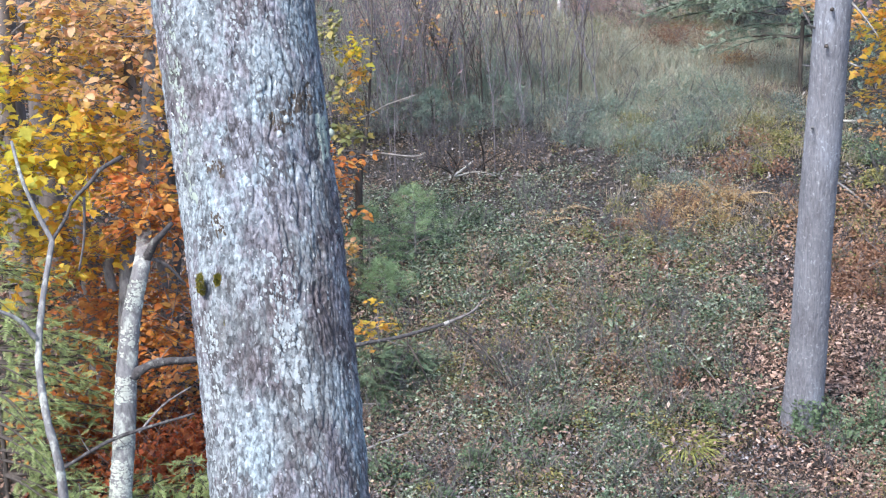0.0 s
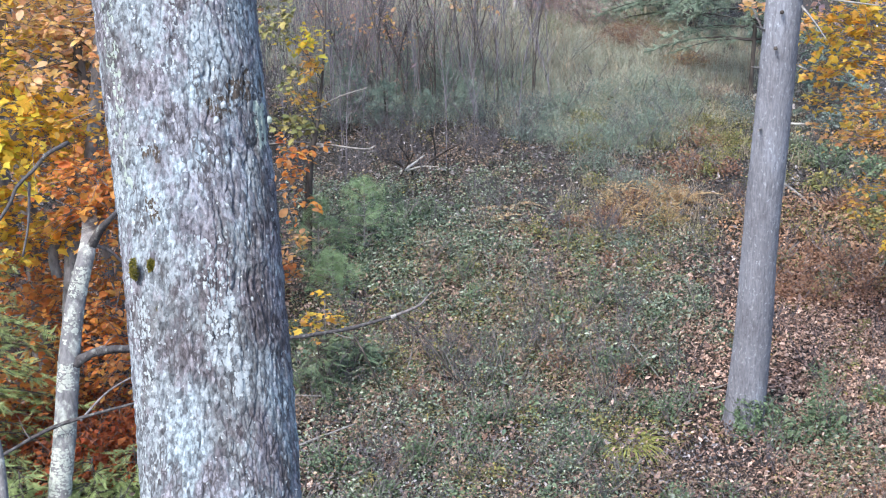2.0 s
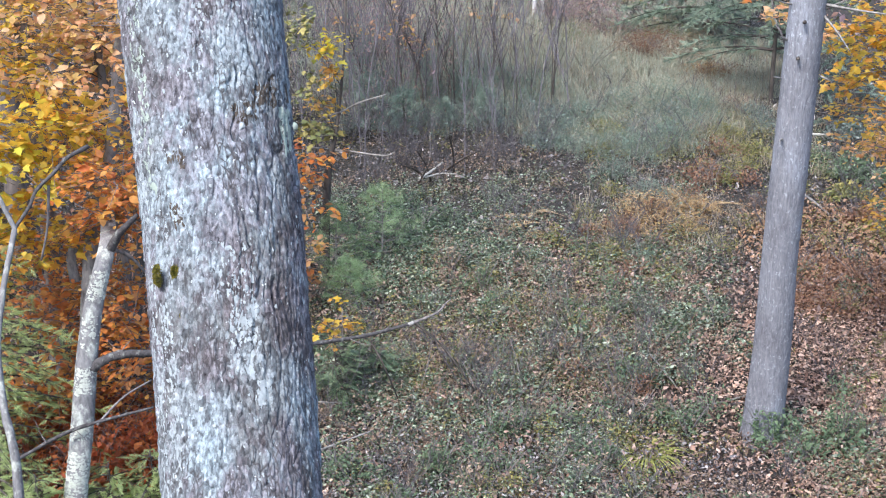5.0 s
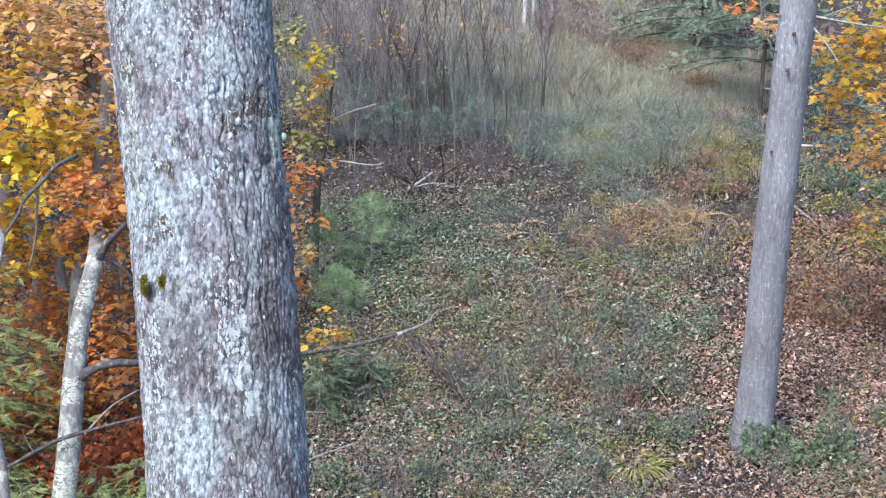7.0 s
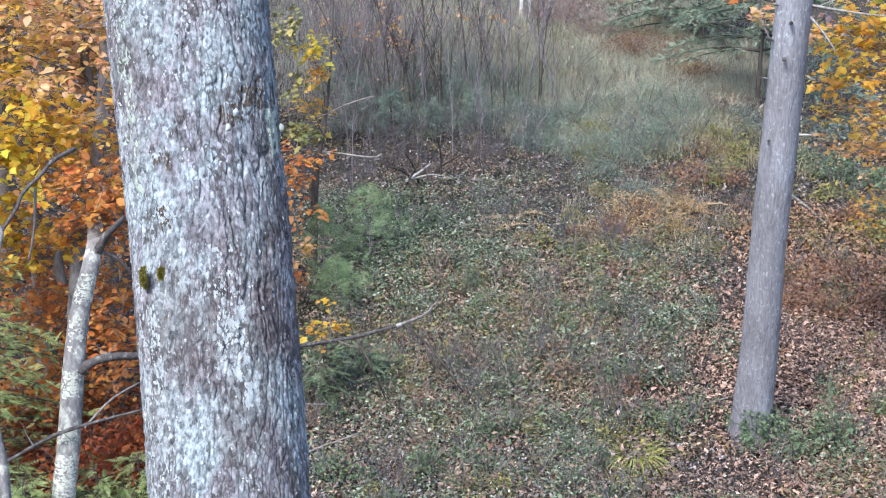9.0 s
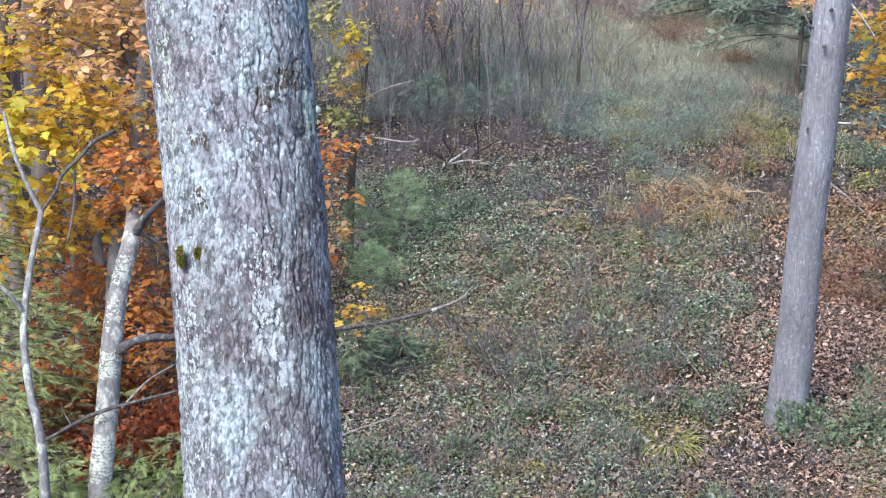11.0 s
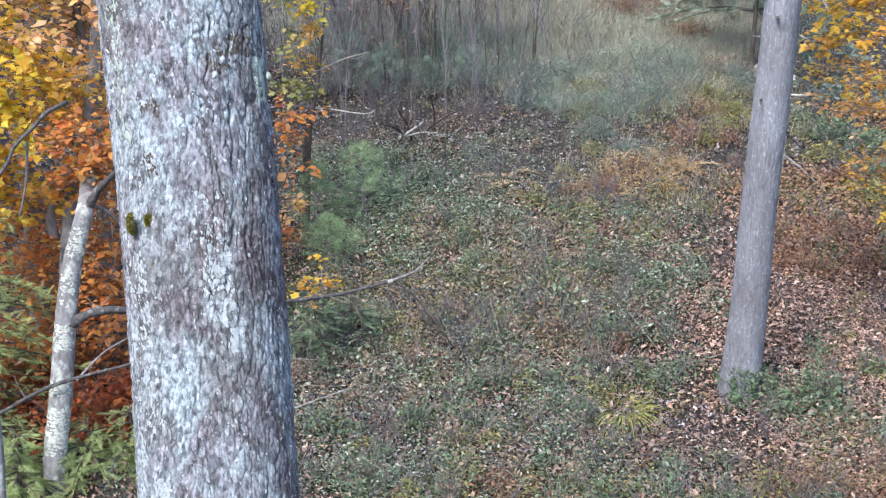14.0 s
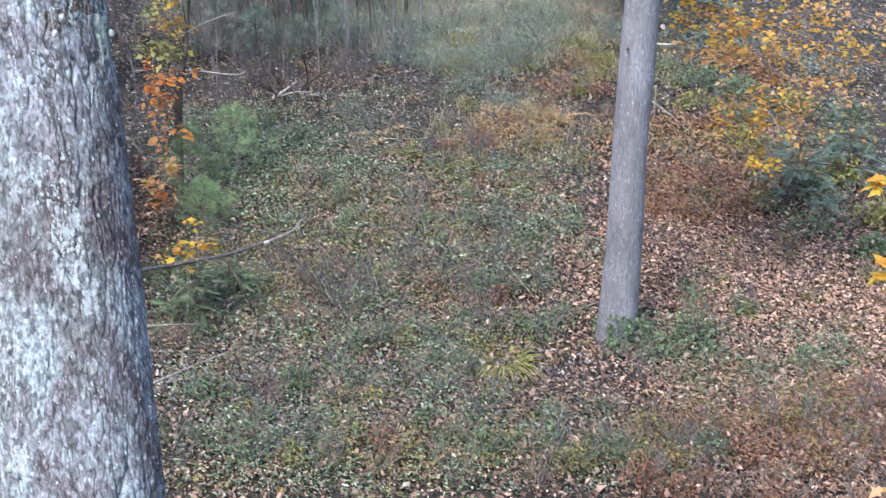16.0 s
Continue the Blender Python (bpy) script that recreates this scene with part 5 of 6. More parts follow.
# brush at the wood's edge
x = rng.uniform(-14, 16, 260)
y = rng.uniform(33, 46, 260)
brush = joined([joined([tube([(0, 0, 0), (0.25 * math.cos(a), 0.25 * math.sin(a), 0.8), (0.5 * math.cos(a), 0.5 * math.sin(a), 1.7)], [0.012, 0.003], 3, 0, False)]) for a in np.linspace(0, 6.28, 10)])
stuff("brush", placed(brush, np.stack([x, y, land(x, y)], 1), rng.random(260) * 6.28, 0.6 + 0.7 * rng.random(260)), M_BRUSH, "dense grey leafless brush at the wood's edge", "brush")
n = 16000
x, y = rng.uniform(-14, 16, n), rng.uniform(28, 44, n)
stuff("brush_leaves", leaves(np.stack([x, y, land(x, y) + 1.8 * rng.random(n) ** 1.5], 1), 0.11, OVAL, 0.8), M_MAUVE, "dull purple-pink leaves left on the brush", "foliage")
n = 10000
x, y = rng.uniform(-14, 16, n), rng.uniform(28, 44, n)
stuff("brush_leaves", leaves(np.stack([x, y, land(x, y) + 1.4 * rng.random(n) ** 1.5], 1), 0.11, OVAL, 0.8), M_OLIVE, "olive green leaves left on the brush", "foliage")

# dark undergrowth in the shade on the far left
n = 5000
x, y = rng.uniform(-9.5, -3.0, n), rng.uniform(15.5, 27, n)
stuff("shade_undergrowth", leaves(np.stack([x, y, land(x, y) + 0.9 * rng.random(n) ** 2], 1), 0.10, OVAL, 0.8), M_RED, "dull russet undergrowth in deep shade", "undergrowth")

# ---- tall pale grass ----
BLADES = [(np.array([(-0.006, 0, 0), (0.006, 0, 0), (-0.005, 0.4 * k, 0.5), (0.005, 0.4 * k, 0.5), (0.0, k, 0.95 - 0.35 * k)]), np.array([(0, 1, 3), (0, 3, 2), (2, 3, 4)])) for k in (0.25, 0.5, 0.8, 1.0)]


def grass(name, spots, material, label, scale_w=1.0):
    x, y, h = spots
    places = np.stack([x, y, land(x, y) - 0.02], 1)
    pick = rng.integers(0, 4, len(x))
    g = joined([placed((v * (scale_w, 1, 1), f), places[pick == k], rng.random((pick == k).sum()) * 6.28, h[pick == k]) for k, (v, f) in enumerate(BLADES)])
    return stuff(name, g, material, label, "grass")


def blob(c, rx, ry, n):
    a, q = rng.random(n) * 6.28, np.sqrt(rng.random(n)) * (0.75 + 0.4 * rng.random(n))
    return c[0] + rx * q * np.cos(a), c[1] + ry * q * np.sin(a)


def tufted(c, rx, ry, tufts, per, spread=0.09):
    x, y = blob(c, rx, ry, tufts)
    return np.repeat(x, per) + spread * rng.standard_normal(tufts * per), np.repeat(y, per) + spread * rng.standard_normal(tufts * per)


def field(zones):
    xs, ys, hs = [], [], []
    for c, rx, ry, tufts, per, h in zones:
        x, y = tufted(c, rx, ry, tufts, per)
        xs.append(x), ys.append(y), hs.append(h * np.repeat(0.6 + 0.7 * rng.random(tufts), per) * (0.6 + 0.5 * rng.random(tufts * per)))
    return np.concatenate(xs), np.concatenate(ys), np.concatenate(hs)


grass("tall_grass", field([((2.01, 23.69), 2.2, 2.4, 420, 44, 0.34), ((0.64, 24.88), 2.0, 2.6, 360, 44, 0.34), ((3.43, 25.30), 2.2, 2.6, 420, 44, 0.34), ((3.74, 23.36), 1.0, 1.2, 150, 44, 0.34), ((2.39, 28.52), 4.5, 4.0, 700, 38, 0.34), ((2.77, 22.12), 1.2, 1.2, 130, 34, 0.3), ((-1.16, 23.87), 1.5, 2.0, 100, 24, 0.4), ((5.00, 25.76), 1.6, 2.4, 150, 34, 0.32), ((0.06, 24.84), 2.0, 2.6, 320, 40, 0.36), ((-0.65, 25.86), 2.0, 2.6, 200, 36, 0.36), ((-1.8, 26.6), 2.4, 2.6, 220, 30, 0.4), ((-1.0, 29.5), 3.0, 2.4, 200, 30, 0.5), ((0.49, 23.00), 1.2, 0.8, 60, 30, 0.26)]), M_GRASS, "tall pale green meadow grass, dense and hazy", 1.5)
grass("dry_grass", field([((3.04, 26.28), 4.0, 3.5, 160, 22, 0.5), ((2.80, 19.01), 1.3, 1.4, 90, 16, 0.3), ((4.61, 22.54), 1.3, 2.0, 90, 18, 0.35), ((3.75, 18.76), 1.0, 1.0, 40, 14, 0.25)]), M_STRAW, "dry straw-coloured grass among the green", 1.5)
grass("dry_stalks", field([((0.41, 15.04), 2.2, 2.0, 220, 7, 0.34), ((1.76, 16.16), 2.2, 2.2, 200, 7, 0.3), ((1.72, 19.91), 2.6, 1.6, 70, 7, 0.3), ((2.27, 11.89), 3.0, 1.0, 160, 7, 0.28), ((4.81, 13.15), 1.6, 2.0, 120, 7, 0.26), ((-0.68, 20.35), 2.0, 1.4, 120, 7, 0.34)]), M_TAN, "thin dry brown stalks standing in the herbs", 0.7)
grass("low_grass", field([((1.78, 12.96), 0.5, 0.4, 14, 26, 0.22), ((0.92, 13.20), 1.8, 0.8, 60, 16, 0.16), ((2.85, 17.78), 1.5, 1.2, 60, 16, 0.2), ((1.76, 16.16), 2.0, 2.0, 260, 14, 0.18), ((0.41, 15.30), 2.0, 2.0, 300, 14, 0.2), ((-0.62, 18.26), 1.6, 1.6, 120, 14, 0.18), ((2.24, 11.69), 2.0, 0.8, 100, 16, 0.18)]), M_TUFT, "short yellow-green grass in small clumps", 0.9)


def grass_tuft(at, r, n, label):
    base = np.array(on_land(at))
    ob = thing("grass_tuft", base, label, "grass")
    for k in range(n):
        a, ln = rng.normal(-0.7, 1.4), r * (0.5 + 0.7 * rng.random())
        out = np.array([math.cos(a), math.sin(a), 0])
        s = np.linspace(0, 1, 6)[:, None]
        mid = base + out * (0.03 + ln * s) + np.array([0, 0, 1]) * (1.1 * ln * s - 1.25 * ln * s**2)
        side = np.cross(out, (0, 0, 1)) * 0.011 * (1 - 0.9 * s)
        v = np.concatenate([mid - side, mid + side])
        f = np.array([(i, i + 1, i + 7) for i in range(5)] + [(i, i + 7, i + 6) for i in range(5)])
        part("blade", (v, f), M_SEDGE, ob)


grass_tuft((1.83, 12.82), 0.5, 110, "arching yellow-green sedge tuft on leaf litter")
grass_tuft((4.53, 12.63), 0.25, 36, "small arching yellow-green sedge tuft")
grass_tuft((4.46, 14.83), 0.22, 30, "small arching yellow-green sedge tuft")


# ---- ferns ----
def fern(at, r, n, material, label, group):
    base = np.array(on_land(at))
    ob = thing("fern", base, label, "fern", group)
    for k in range(n):
        a = 6.28 * (k + rng.random()) / n
        head = np.array([[math.cos(a), math.sin(a), 1.0]])
        part("frond", leaves(base[None] + (0, 0, 0.03), r * (0.8 + 0.4 * rng.random()), FERN, 0.25, 0.0, head), material, ob)


for p in ((2.42, 18.73), (3.02, 19.25), (3.24, 19.14), (2.25, 18.26), (3.13, 18.68), (2.67, 18.30), (2.08, 17.98), (3.17, 19.45), (3.54, 19.35), (2.49, 18.99), (2.54, 18.49), (3.34, 19.33), (3.03, 19.08)):
    fern(p, 0.42, 10, M_GOLD, "golden-brown dying fern clump", "golden ferns")
for p in ((0.87, 18.77), (1.10, 18.94), (0.71, 18.30), (1.11, 18.29)):
    fern(p, 0.42, 7, M_PALEFERN, "pale bleached fern frond on the ground", "pale ferns")
for p in ((3.82, 20.56), (3.43, 20.70), (4.89, 18.42), (5.40, 18.97), (4.28, 22.20), (4.37, 15.20), (4.25, 16.21), (4.88, 15.72)):
    fern(p, 0.36, 8, M_OLIVE, "yellow-olive fading fern clump", "olive ferns")


# ---- low herbs and shrubs ----
def herb(count, leaf, width, height):
    a, q = rng.random(count) * 6.28, np.sqrt(rng.random(count))
    pts = np.stack([width * q * np.cos(a), width * q * np.sin(a), height * (1 - 0.6 * q**2) * (0.35 + 0.65 * rng.random(count))], 1)
    head = np.stack([np.cos(a), np.sin(a), 0.2 + 0 * a], 1)
    return leaves(pts, leaf, OVAL, 0.5, 0.25, head)


herbs = [herb(30, 0.031, 0.12, 0.15), herb(44, 0.026, 0.15, 0.24), herb(20, 0.040, 0.11, 0.12), herb(54, 0.023, 0.14, 0.30)]


def beds(name, zones, material, label, loose=0, size=(0.7, 0.7)):
    geos = []
    xs, ys = [], []
    for c, rx, ry, n in zones:
        x, y = blob(c, rx, ry, int(1.4 * n))
        xs.append(x), ys.append(y)
    if loose:
        x, y = scatter(loose, 10.2, 24)
        xs.append(x), ys.append(y)
    x, y = np.concatenate(xs), np.concatenate(ys)
    pick = rng.integers(0, len(herbs), len(x))
    for k, g in enumerate(herbs):
        w = pick == k
        geos.append(placed(g, np.stack([x[w], y[w], land(x[w], y[w])], 1), rng.random(w.sum()) * 6.28, size[0] + size[1] * rng.random(w.sum())))
    return stuff(name, joined(geos), material, label, "undergrowth")


beds("green_herbs", [((-1.09, 14.32), 0.7, 0.8, 60), ((-0.96, 16.29), 0.8, 1.0, 80), ((0.25, 17.45), 0.9, 1.0, 70), ((-0.93, 18.62), 1.0, 1.0, 60), ((0.24, 16.50), 0.8, 1.1, 70), ((1.84, 15.08), 1.0, 0.9, 90), ((2.59, 16.00), 0.6, 0.8, 60), ((2.85, 17.26), 0.6, 0.7, 45),
    ((-0.03, 14.76), 1.1, 1.0, 70), ((1.05, 15.32), 0.9, 1.0, 60), ((1.19, 13.09), 0.5, 0.35, 26), ((0.86, 14.10), 0.6, 0.5, 36), ((-0.47, 13.29), 0.5, 0.35, 16), ((3.14, 15.04), 0.3, 0.4, 14), ((3.69, 13.42), 0.6, 0.3, 14), ((3.30, 13.30), 0.35, 0.2, 14),
    ((2.16, 16.82), 0.7, 0.8, 40), ((-0.45, 17.35), 1.0, 1.0, 100), ((3.77, 12.55), 0.7, 0.5, 40), ((4.99, 13.16), 0.6, 0.6, 36), ((6.16, 16.93), 0.7, 0.9, 50), ((-0.30, 11.60), 0.9, 0.6, 70), ((0.36, 13.15), 1.2, 0.5, 22), ((-0.79, 13.02), 0.9, 0.6, 30), ((-0.96, 12.38), 0.8, 0.4, 18), ((0.65, 10.84), 1.3, 0.35, 26), ((2.09, 10.80), 1.3, 0.35, 24), ((-0.77, 11.01), 0.9, 0.35, 20), ((0.96, 11.73), 0.9, 0.5, 40), ((-1.21, 18.24), 1.0, 1.2, 50), ((5.72, 21.92), 1.0, 1.4, 60), ((0.6, 18.0), 1.5, 1.0, 90), ((1.6, 19.4), 1.4, 0.9, 60), ((0.2, 19.3), 1.2, 0.7, 40)],
    M_HERB, "low blue-green herbs and evergreen shrub leaves", 170)
beds("olive_herbs", [((-0.52, 14.98), 0.9, 0.9, 40), ((0.72, 15.06), 1.5, 1.2, 60), ((4.22, 21.41), 1.6, 1.6, 90), ((3.67, 22.30), 1.4, 1.0, 60), ((5.03, 18.70), 0.8, 0.9, 40), ((1.94, 17.32), 1.2, 1.0, 40), ((2.03, 13.24), 0.8, 0.4, 24), ((0.98, 11.34), 1.4, 0.5, 40), ((4.86, 11.93), 0.9, 0.5, 30), ((-0.91, 22.15), 2.2, 1.5, 50)],
    M_OLIVE, "low yellowing olive herbs", 350)
beds("russet_shrubs", [((4.62, 16.9), 0.9, 0.7, 40), ((5.31, 17.3), 0.7, 0.6, 16), ((4.18, 16.60), 0.4, 0.6, 26), ((4.76, 16.45), 0.8, 0.5, 40), ((4.53, 17.20), 0.7, 0.4, 16), ((4.01, 11.46), 1.3, 0.4, 70), ((5.09, 11.94), 0.7, 0.5, 40), ((3.74, 20.09), 0.8, 0.6, 10), ((3.23, 27.11), 2.0, 1.5, 40)],
    M_RED, "low russet blueberry shrubs in autumn colour", 200)


beds("withered_herbs", [((1.0, 14.6), 1.6, 1.2, 120), ((2.0, 15.6), 1.2, 1.0, 60), ((0.41, 15.04), 1.8, 1.4, 110), ((1.53, 17.45), 1.6, 1.3, 80), ((-0.68, 20.13), 2.0, 1.2, 30), ((1.34, 20.27), 1.8, 1.2, 25), ((1.75, 11.90), 2.0, 0.8, 90), ((-0.46, 13.18), 1.4, 0.7, 70), ((4.62, 12.53), 1.4, 1.0, 50)],
    M_TAN, "withered tan stalks and leaves of low herbs", 800)


def low_twigs():
    s = []
    for k in range(9):
        a, h = rng.random() * 6.28, 0.25 + 0.3 * rng.random()
        q = np.array([0.5 * math.cos(a), 0.5 * math.sin(a), 1.0]) * h
        s.append(tube([(0, 0, 0), q * 0.5 + (0.02, 0, 0), q], [0.003, 0.0012], 3, 0, False))
        for _ in range(3):
            p, b = q * (0.4 + 0.5 * rng.random()), rng.random() * 6.28
            s.append(tube([p, p + np.array([math.cos(b) * 0.7, math.sin(b) * 0.7, 0.7]) * 0.12], [0.002, 0.001], 3, 0, False))
    return joined(s)


geos = []
for k in range(4):
    g = low_twigs()
    xs, ys = scatter(70, 10.8, 25)
    bx, by = zip(*[blob(c, rx, ry, n) for c, rx, ry, n in (((-0.29, 21.20), 1.8, 1.4, 14), ((0.53, 14.80), 1.5, 1.2, 4), ((1.47, 14.47), 1.2, 1.0, 2), ((-0.37, 13.88), 1.1, 0.7, 2), ((1.08, 18.32), 1.6, 1.2, 3), ((4.32, 11.60), 1.4, 0.5, 2))])
    xs, ys = np.concatenate([xs, *bx]), np.concatenate([ys, *by])
    geos.append(placed(g, np.stack([xs, ys, land(xs, ys)], 1), rng.random(len(xs)) * 6.28, 0.7 + 0.7 * rng.random(len(xs))))
stuff("low_twigs", joined(geos), M_SHOOT, "fine leafless brown twigs of low shrubs", "undergrowth")


def bush(at, w, h, n, leaf, material, label, shape=OVAL, name="shrub"):
    base = np.array(on_land(at))
    ob = thing(name, base, label, "shrub" if name == "shrub" else "undergrowth")
    st = []
    for k in range(9):
        a = rng.random() * 6.28
        st.append(tube([base, base + (0.4 * w * math.cos(a), 0.4 * w * math.sin(a), 0.5 * h), base + (0.8 * w * math.cos(a), 0.8 * w * math.sin(a), 0.9 * h)], [0.006, 0.002], 4, 0, False))
    tagged(part("stem_mass", joined(st), M_TWIG, ob), kind="stuff")
    a, q = rng.random(n) * 6.28, np.sqrt(rng.random(n))
    clump = 0.8 + 0.3 * np.sin(3 * a + rng.random() * 6)
    pts = base + np.stack([w * q * clump * np.cos(a), w * q * clump * np.sin(a), h * (1 - 0.55 * q**2) * (0.25 + 0.75 * rng.random(n))], 1)
    part("foliage", leaves(pts, leaf, shape, 0.7, 0.3), material, ob)


bush((3.08, 13.27), 0.32, 0.48, 1500, 0.04, M_BUSH, "dense low green shrub at the pine's foot")
bush((3.78, 13.23), 0.24, 0.7, 700, 0.036, M_BUSH, "dense low green shrub beside the pine")
bush((3.40, 13.02), 0.3, 0.3, 260, 0.05, M_BUSH, "dense low green shrub beside the pine")
bush((2.61, 15.63), 0.32, 0.3, 260, 0.05, M_HERB, "low blue-green shrub in leaf litter")
bush((1.95, 14.47), 0.4, 0.3, 320, 0.05, M_HERB, "low blue-green shrub in leaf litter")
bush((1.40, 15.08), 0.35, 0.3, 280, 0.05, M_HERB, "low blue-green shrub in leaf litter")
bush((-1.26, 14.17), 0.4, 0.4, 320, 0.05, M_HERB, "dark green shrub under the bare limb")

for p, w, h in (((3.38, 23.45), 0.6, 0.6), ((3.91, 23.25), 0.5, 0.55), ((2.70, 23.09), 0.6, 0.5), ((2.68, 21.31), 0.5, 0.4), ((3.25, 21.80), 0.45, 0.4), ((0.62, 24.12), 0.6, 0.7), ((0.15, 23.25), 0.6, 0.7), ((-0.40, 22.78), 0.6, 0.6), ((1.37, 23.83), 0.6, 0.5), ((1.92, 22.53), 0.6, 0.4), ((2.33, 25.16), 0.8, 0.6), ((3.99, 25.74), 0.8, 0.6), ((1.18, 26.16), 0.9, 0.7), ((2.99, 27.89), 0.9, 0.6), ((1.96, 28.77), 0.9, 0.6)):
    bush(p, w, h, 1700, 0.036, M_GRASS if p[1] > 25 else M_SAGE, "soft grey-green meadow shrub in tall grass", NARROW)
for x, y, h in ((-1.48, 23.5, 1.0), (-1.0, 23.2, 0.8), (-0.36, 23.5, 0.9), (0.1, 23.3, 0.8), (-0.7, 24.4, 1.0), (0.35, 24.2, 0.8), (-1.7, 24.8, 1.1), (0.8, 23.6, 0.6), (-1.2, 25.6, 1.0), (-0.1, 25.3, 0.9)):
    bush((x, y), 0.45, h, 1500, 0.04, M_SAGE, "soft teal-green shrub among bare saplings", NARROW)
for x, y in ((-1.5, 21.8), (-1.1, 22.2), (-0.8, 21.7), (-0.36, 22.0), (-0.1, 21.6), (0.2, 22.1), (0.5, 21.7), (0.85, 22.0), (1.2, 22.3), (1.55, 22.0), (0.0, 22.9), (0.7, 22.8), (1.3, 21.4)):
    bush((x, y), 0.42, 0.34 + 0.2 * rng.random(), 1000, 0.036, M_DUSK, "dusky grey-green shrub at the thicket's foot", NARROW)
for p, w, h, mt in (((1.3, 21.2), 0.35, 0.3, M_DUSK), ((1.75, 21.7), 0.45, 0.4, M_SAGE), ((2.3, 21.8), 0.5, 0.4, M_OLIVE), ((1.55, 22.3), 0.45, 0.45, M_DUSK), ((2.0, 22.4), 0.5, 0.5, M_SAGE), ((2.75, 22.0), 0.5, 0.45, M_DUSK), ((1.2, 22.9), 0.45, 0.5, M_SAGE), ((2.2, 20.9), 0.4, 0.3, M_OLIVE), ((3.3, 22.6), 0.5, 0.5, M_DUSK), ((3.46, 26.35), 0.6, 0.5, M_RED), ((4.35, 25.15), 0.4, 0.4, M_GOLD), ((3.89, 27.3), 0.8, 0.5, M_TUFT), ((1.84, 26.9), 0.9, 0.5, M_TUFT), ((4.82, 23.2), 0.4, 0.35, M_DUSK), ((4.6, 23.6), 0.4, 0.3, M_TAN), ((5.0, 22.7), 0.4, 0.3, M_DUSK), ((4.2, 22.3), 0.35, 0.25, M_OLIVE), ((4.4, 21.5), 0.35, 0.25, M_OLIVE)):
    bush(p, w, h, 1000, 0.04, mt, "low autumn shrub at the meadow's edge", NARROW)
for p, w, h, mt in (((5.87, 21.2), 0.5, 0.4, M_SEEDLING), ((6.4, 20.7), 0.5, 0.4, M_BUSH), ((7.05, 20.2), 0.5, 0.4, M_OLIVE), ((6.2, 19.6), 0.45, 0.35, M_SEEDLING), ((5.6, 20.1), 0.4, 0.3, M_OLIVE), ((6.9, 17.6), 0.45, 0.45, M_OLIVE), ((6.3, 17.3), 0.4, 0.4, M_BUSH), ((7.3, 18.6), 0.5, 0.5, M_BUSH), ((6.7, 18.9), 0.45, 0.4, M_TAN), ((5.9, 18.7), 0.4, 0.35, M_OLIVE), ((7.6, 19.6), 0.5, 0.5, M_SEEDLING), ((7.2, 22.2), 0.6, 0.5, M_DUSK), ((6.3, 22.6), 0.5, 0.4, M_DUSK), ((7.9, 21.4), 0.6, 0.6, M_DUSK), ((6.6, 22.0), 0.5, 0.45, M_PEACH), ((7.0, 21.4), 0.35, 0.3, M_RED), ((5.6, 19.2), 0.35, 0.3, M_RED), ((7.0, 16.4), 0.4, 0.35, M_OLIVE), ((6.6, 15.6), 0.35, 0.3, M_BUSH)):
    bush(p, w, h, 700, 0.05, mt, "leafy low shrub under the maple", OVAL)

for p, w, h in (((2.29, 18.54), 0.4, 0.4), ((2.62, 18.82), 0.4, 0.45), ((2.95, 19.03), 0.4, 0.4), ((3.29, 18.96), 0.4, 0.4), ((2.71, 18.38), 0.35, 0.35), ((2.46, 19.08), 0.35, 0.35), ((3.09, 18.42), 0.3, 0.3)):
    bush(p, w, h, 380, 0.045, (M_GOLD, M_GOLD, M_GOLD, M_PALEFERN)[int(4 * rng.random())], "straw-coloured withered bracken clump", NARROW)
for p, w, h in (((2.22, 18.26), 0.3, 0.35), ((2.65, 18.80), 0.32, 0.35), ((3.37, 20.03), 0.35, 0.3), ((1.73, 18.11), 0.25, 0.25), ((3.95, 21.33), 0.4, 0.35), ((3.61, 20.50), 0.35, 0.3), ((4.17, 20.20), 0.35, 0.3)):
    bush(p, w, h, 420, 0.034, M_RED, "small russet shrub among ferns")
for p, w, h in (((2.03, 20.76), 0.55, 0.55), ((2.60, 20.62), 0.55, 0.5), ((2.26, 20.2), 0.4, 0.35), ((3.07, 21.11), 0.55, 0.65), ((1.6, 21.2), 0.4, 0.3), ((3.30, 21.54), 0.55, 0.6), ((2.33, 21.25), 0.5, 0.4), ((3.66, 22.50), 0.6, 0.5), ((4.00, 22.94), 0.6, 0.5), ((2.71, 19.56), 0.4, 0.3), ((2.38, 17.46), 0.4, 0.25)):
    bush(p, w, h, 1500, 0.032, M_SAGE, "soft blue-green feathery shrub mound", NARROW)
for p, w, h in (((1.74, 18.74), 0.22, 0.28), ((2.20, 19.58), 0.25, 0.25), ((2.05, 17.70), 0.3, 0.25), ((3.40, 17.85), 0.3, 0.28), ((2.99, 18.23), 0.35, 0.3), ((3.87, 18.63), 0.35, 0.28), ((0.89, 15.45), 0.18, 0.22), ((0.73, 14.69), 0.18, 0.22), ((-0.37, 14.06), 0.25, 0.15), ((1.46, 15.73), 0.18, 0.18)):
    bush(p, w, h, 420, 0.035, M_OLIVE, "small yellow-olive shrub clump", NARROW)
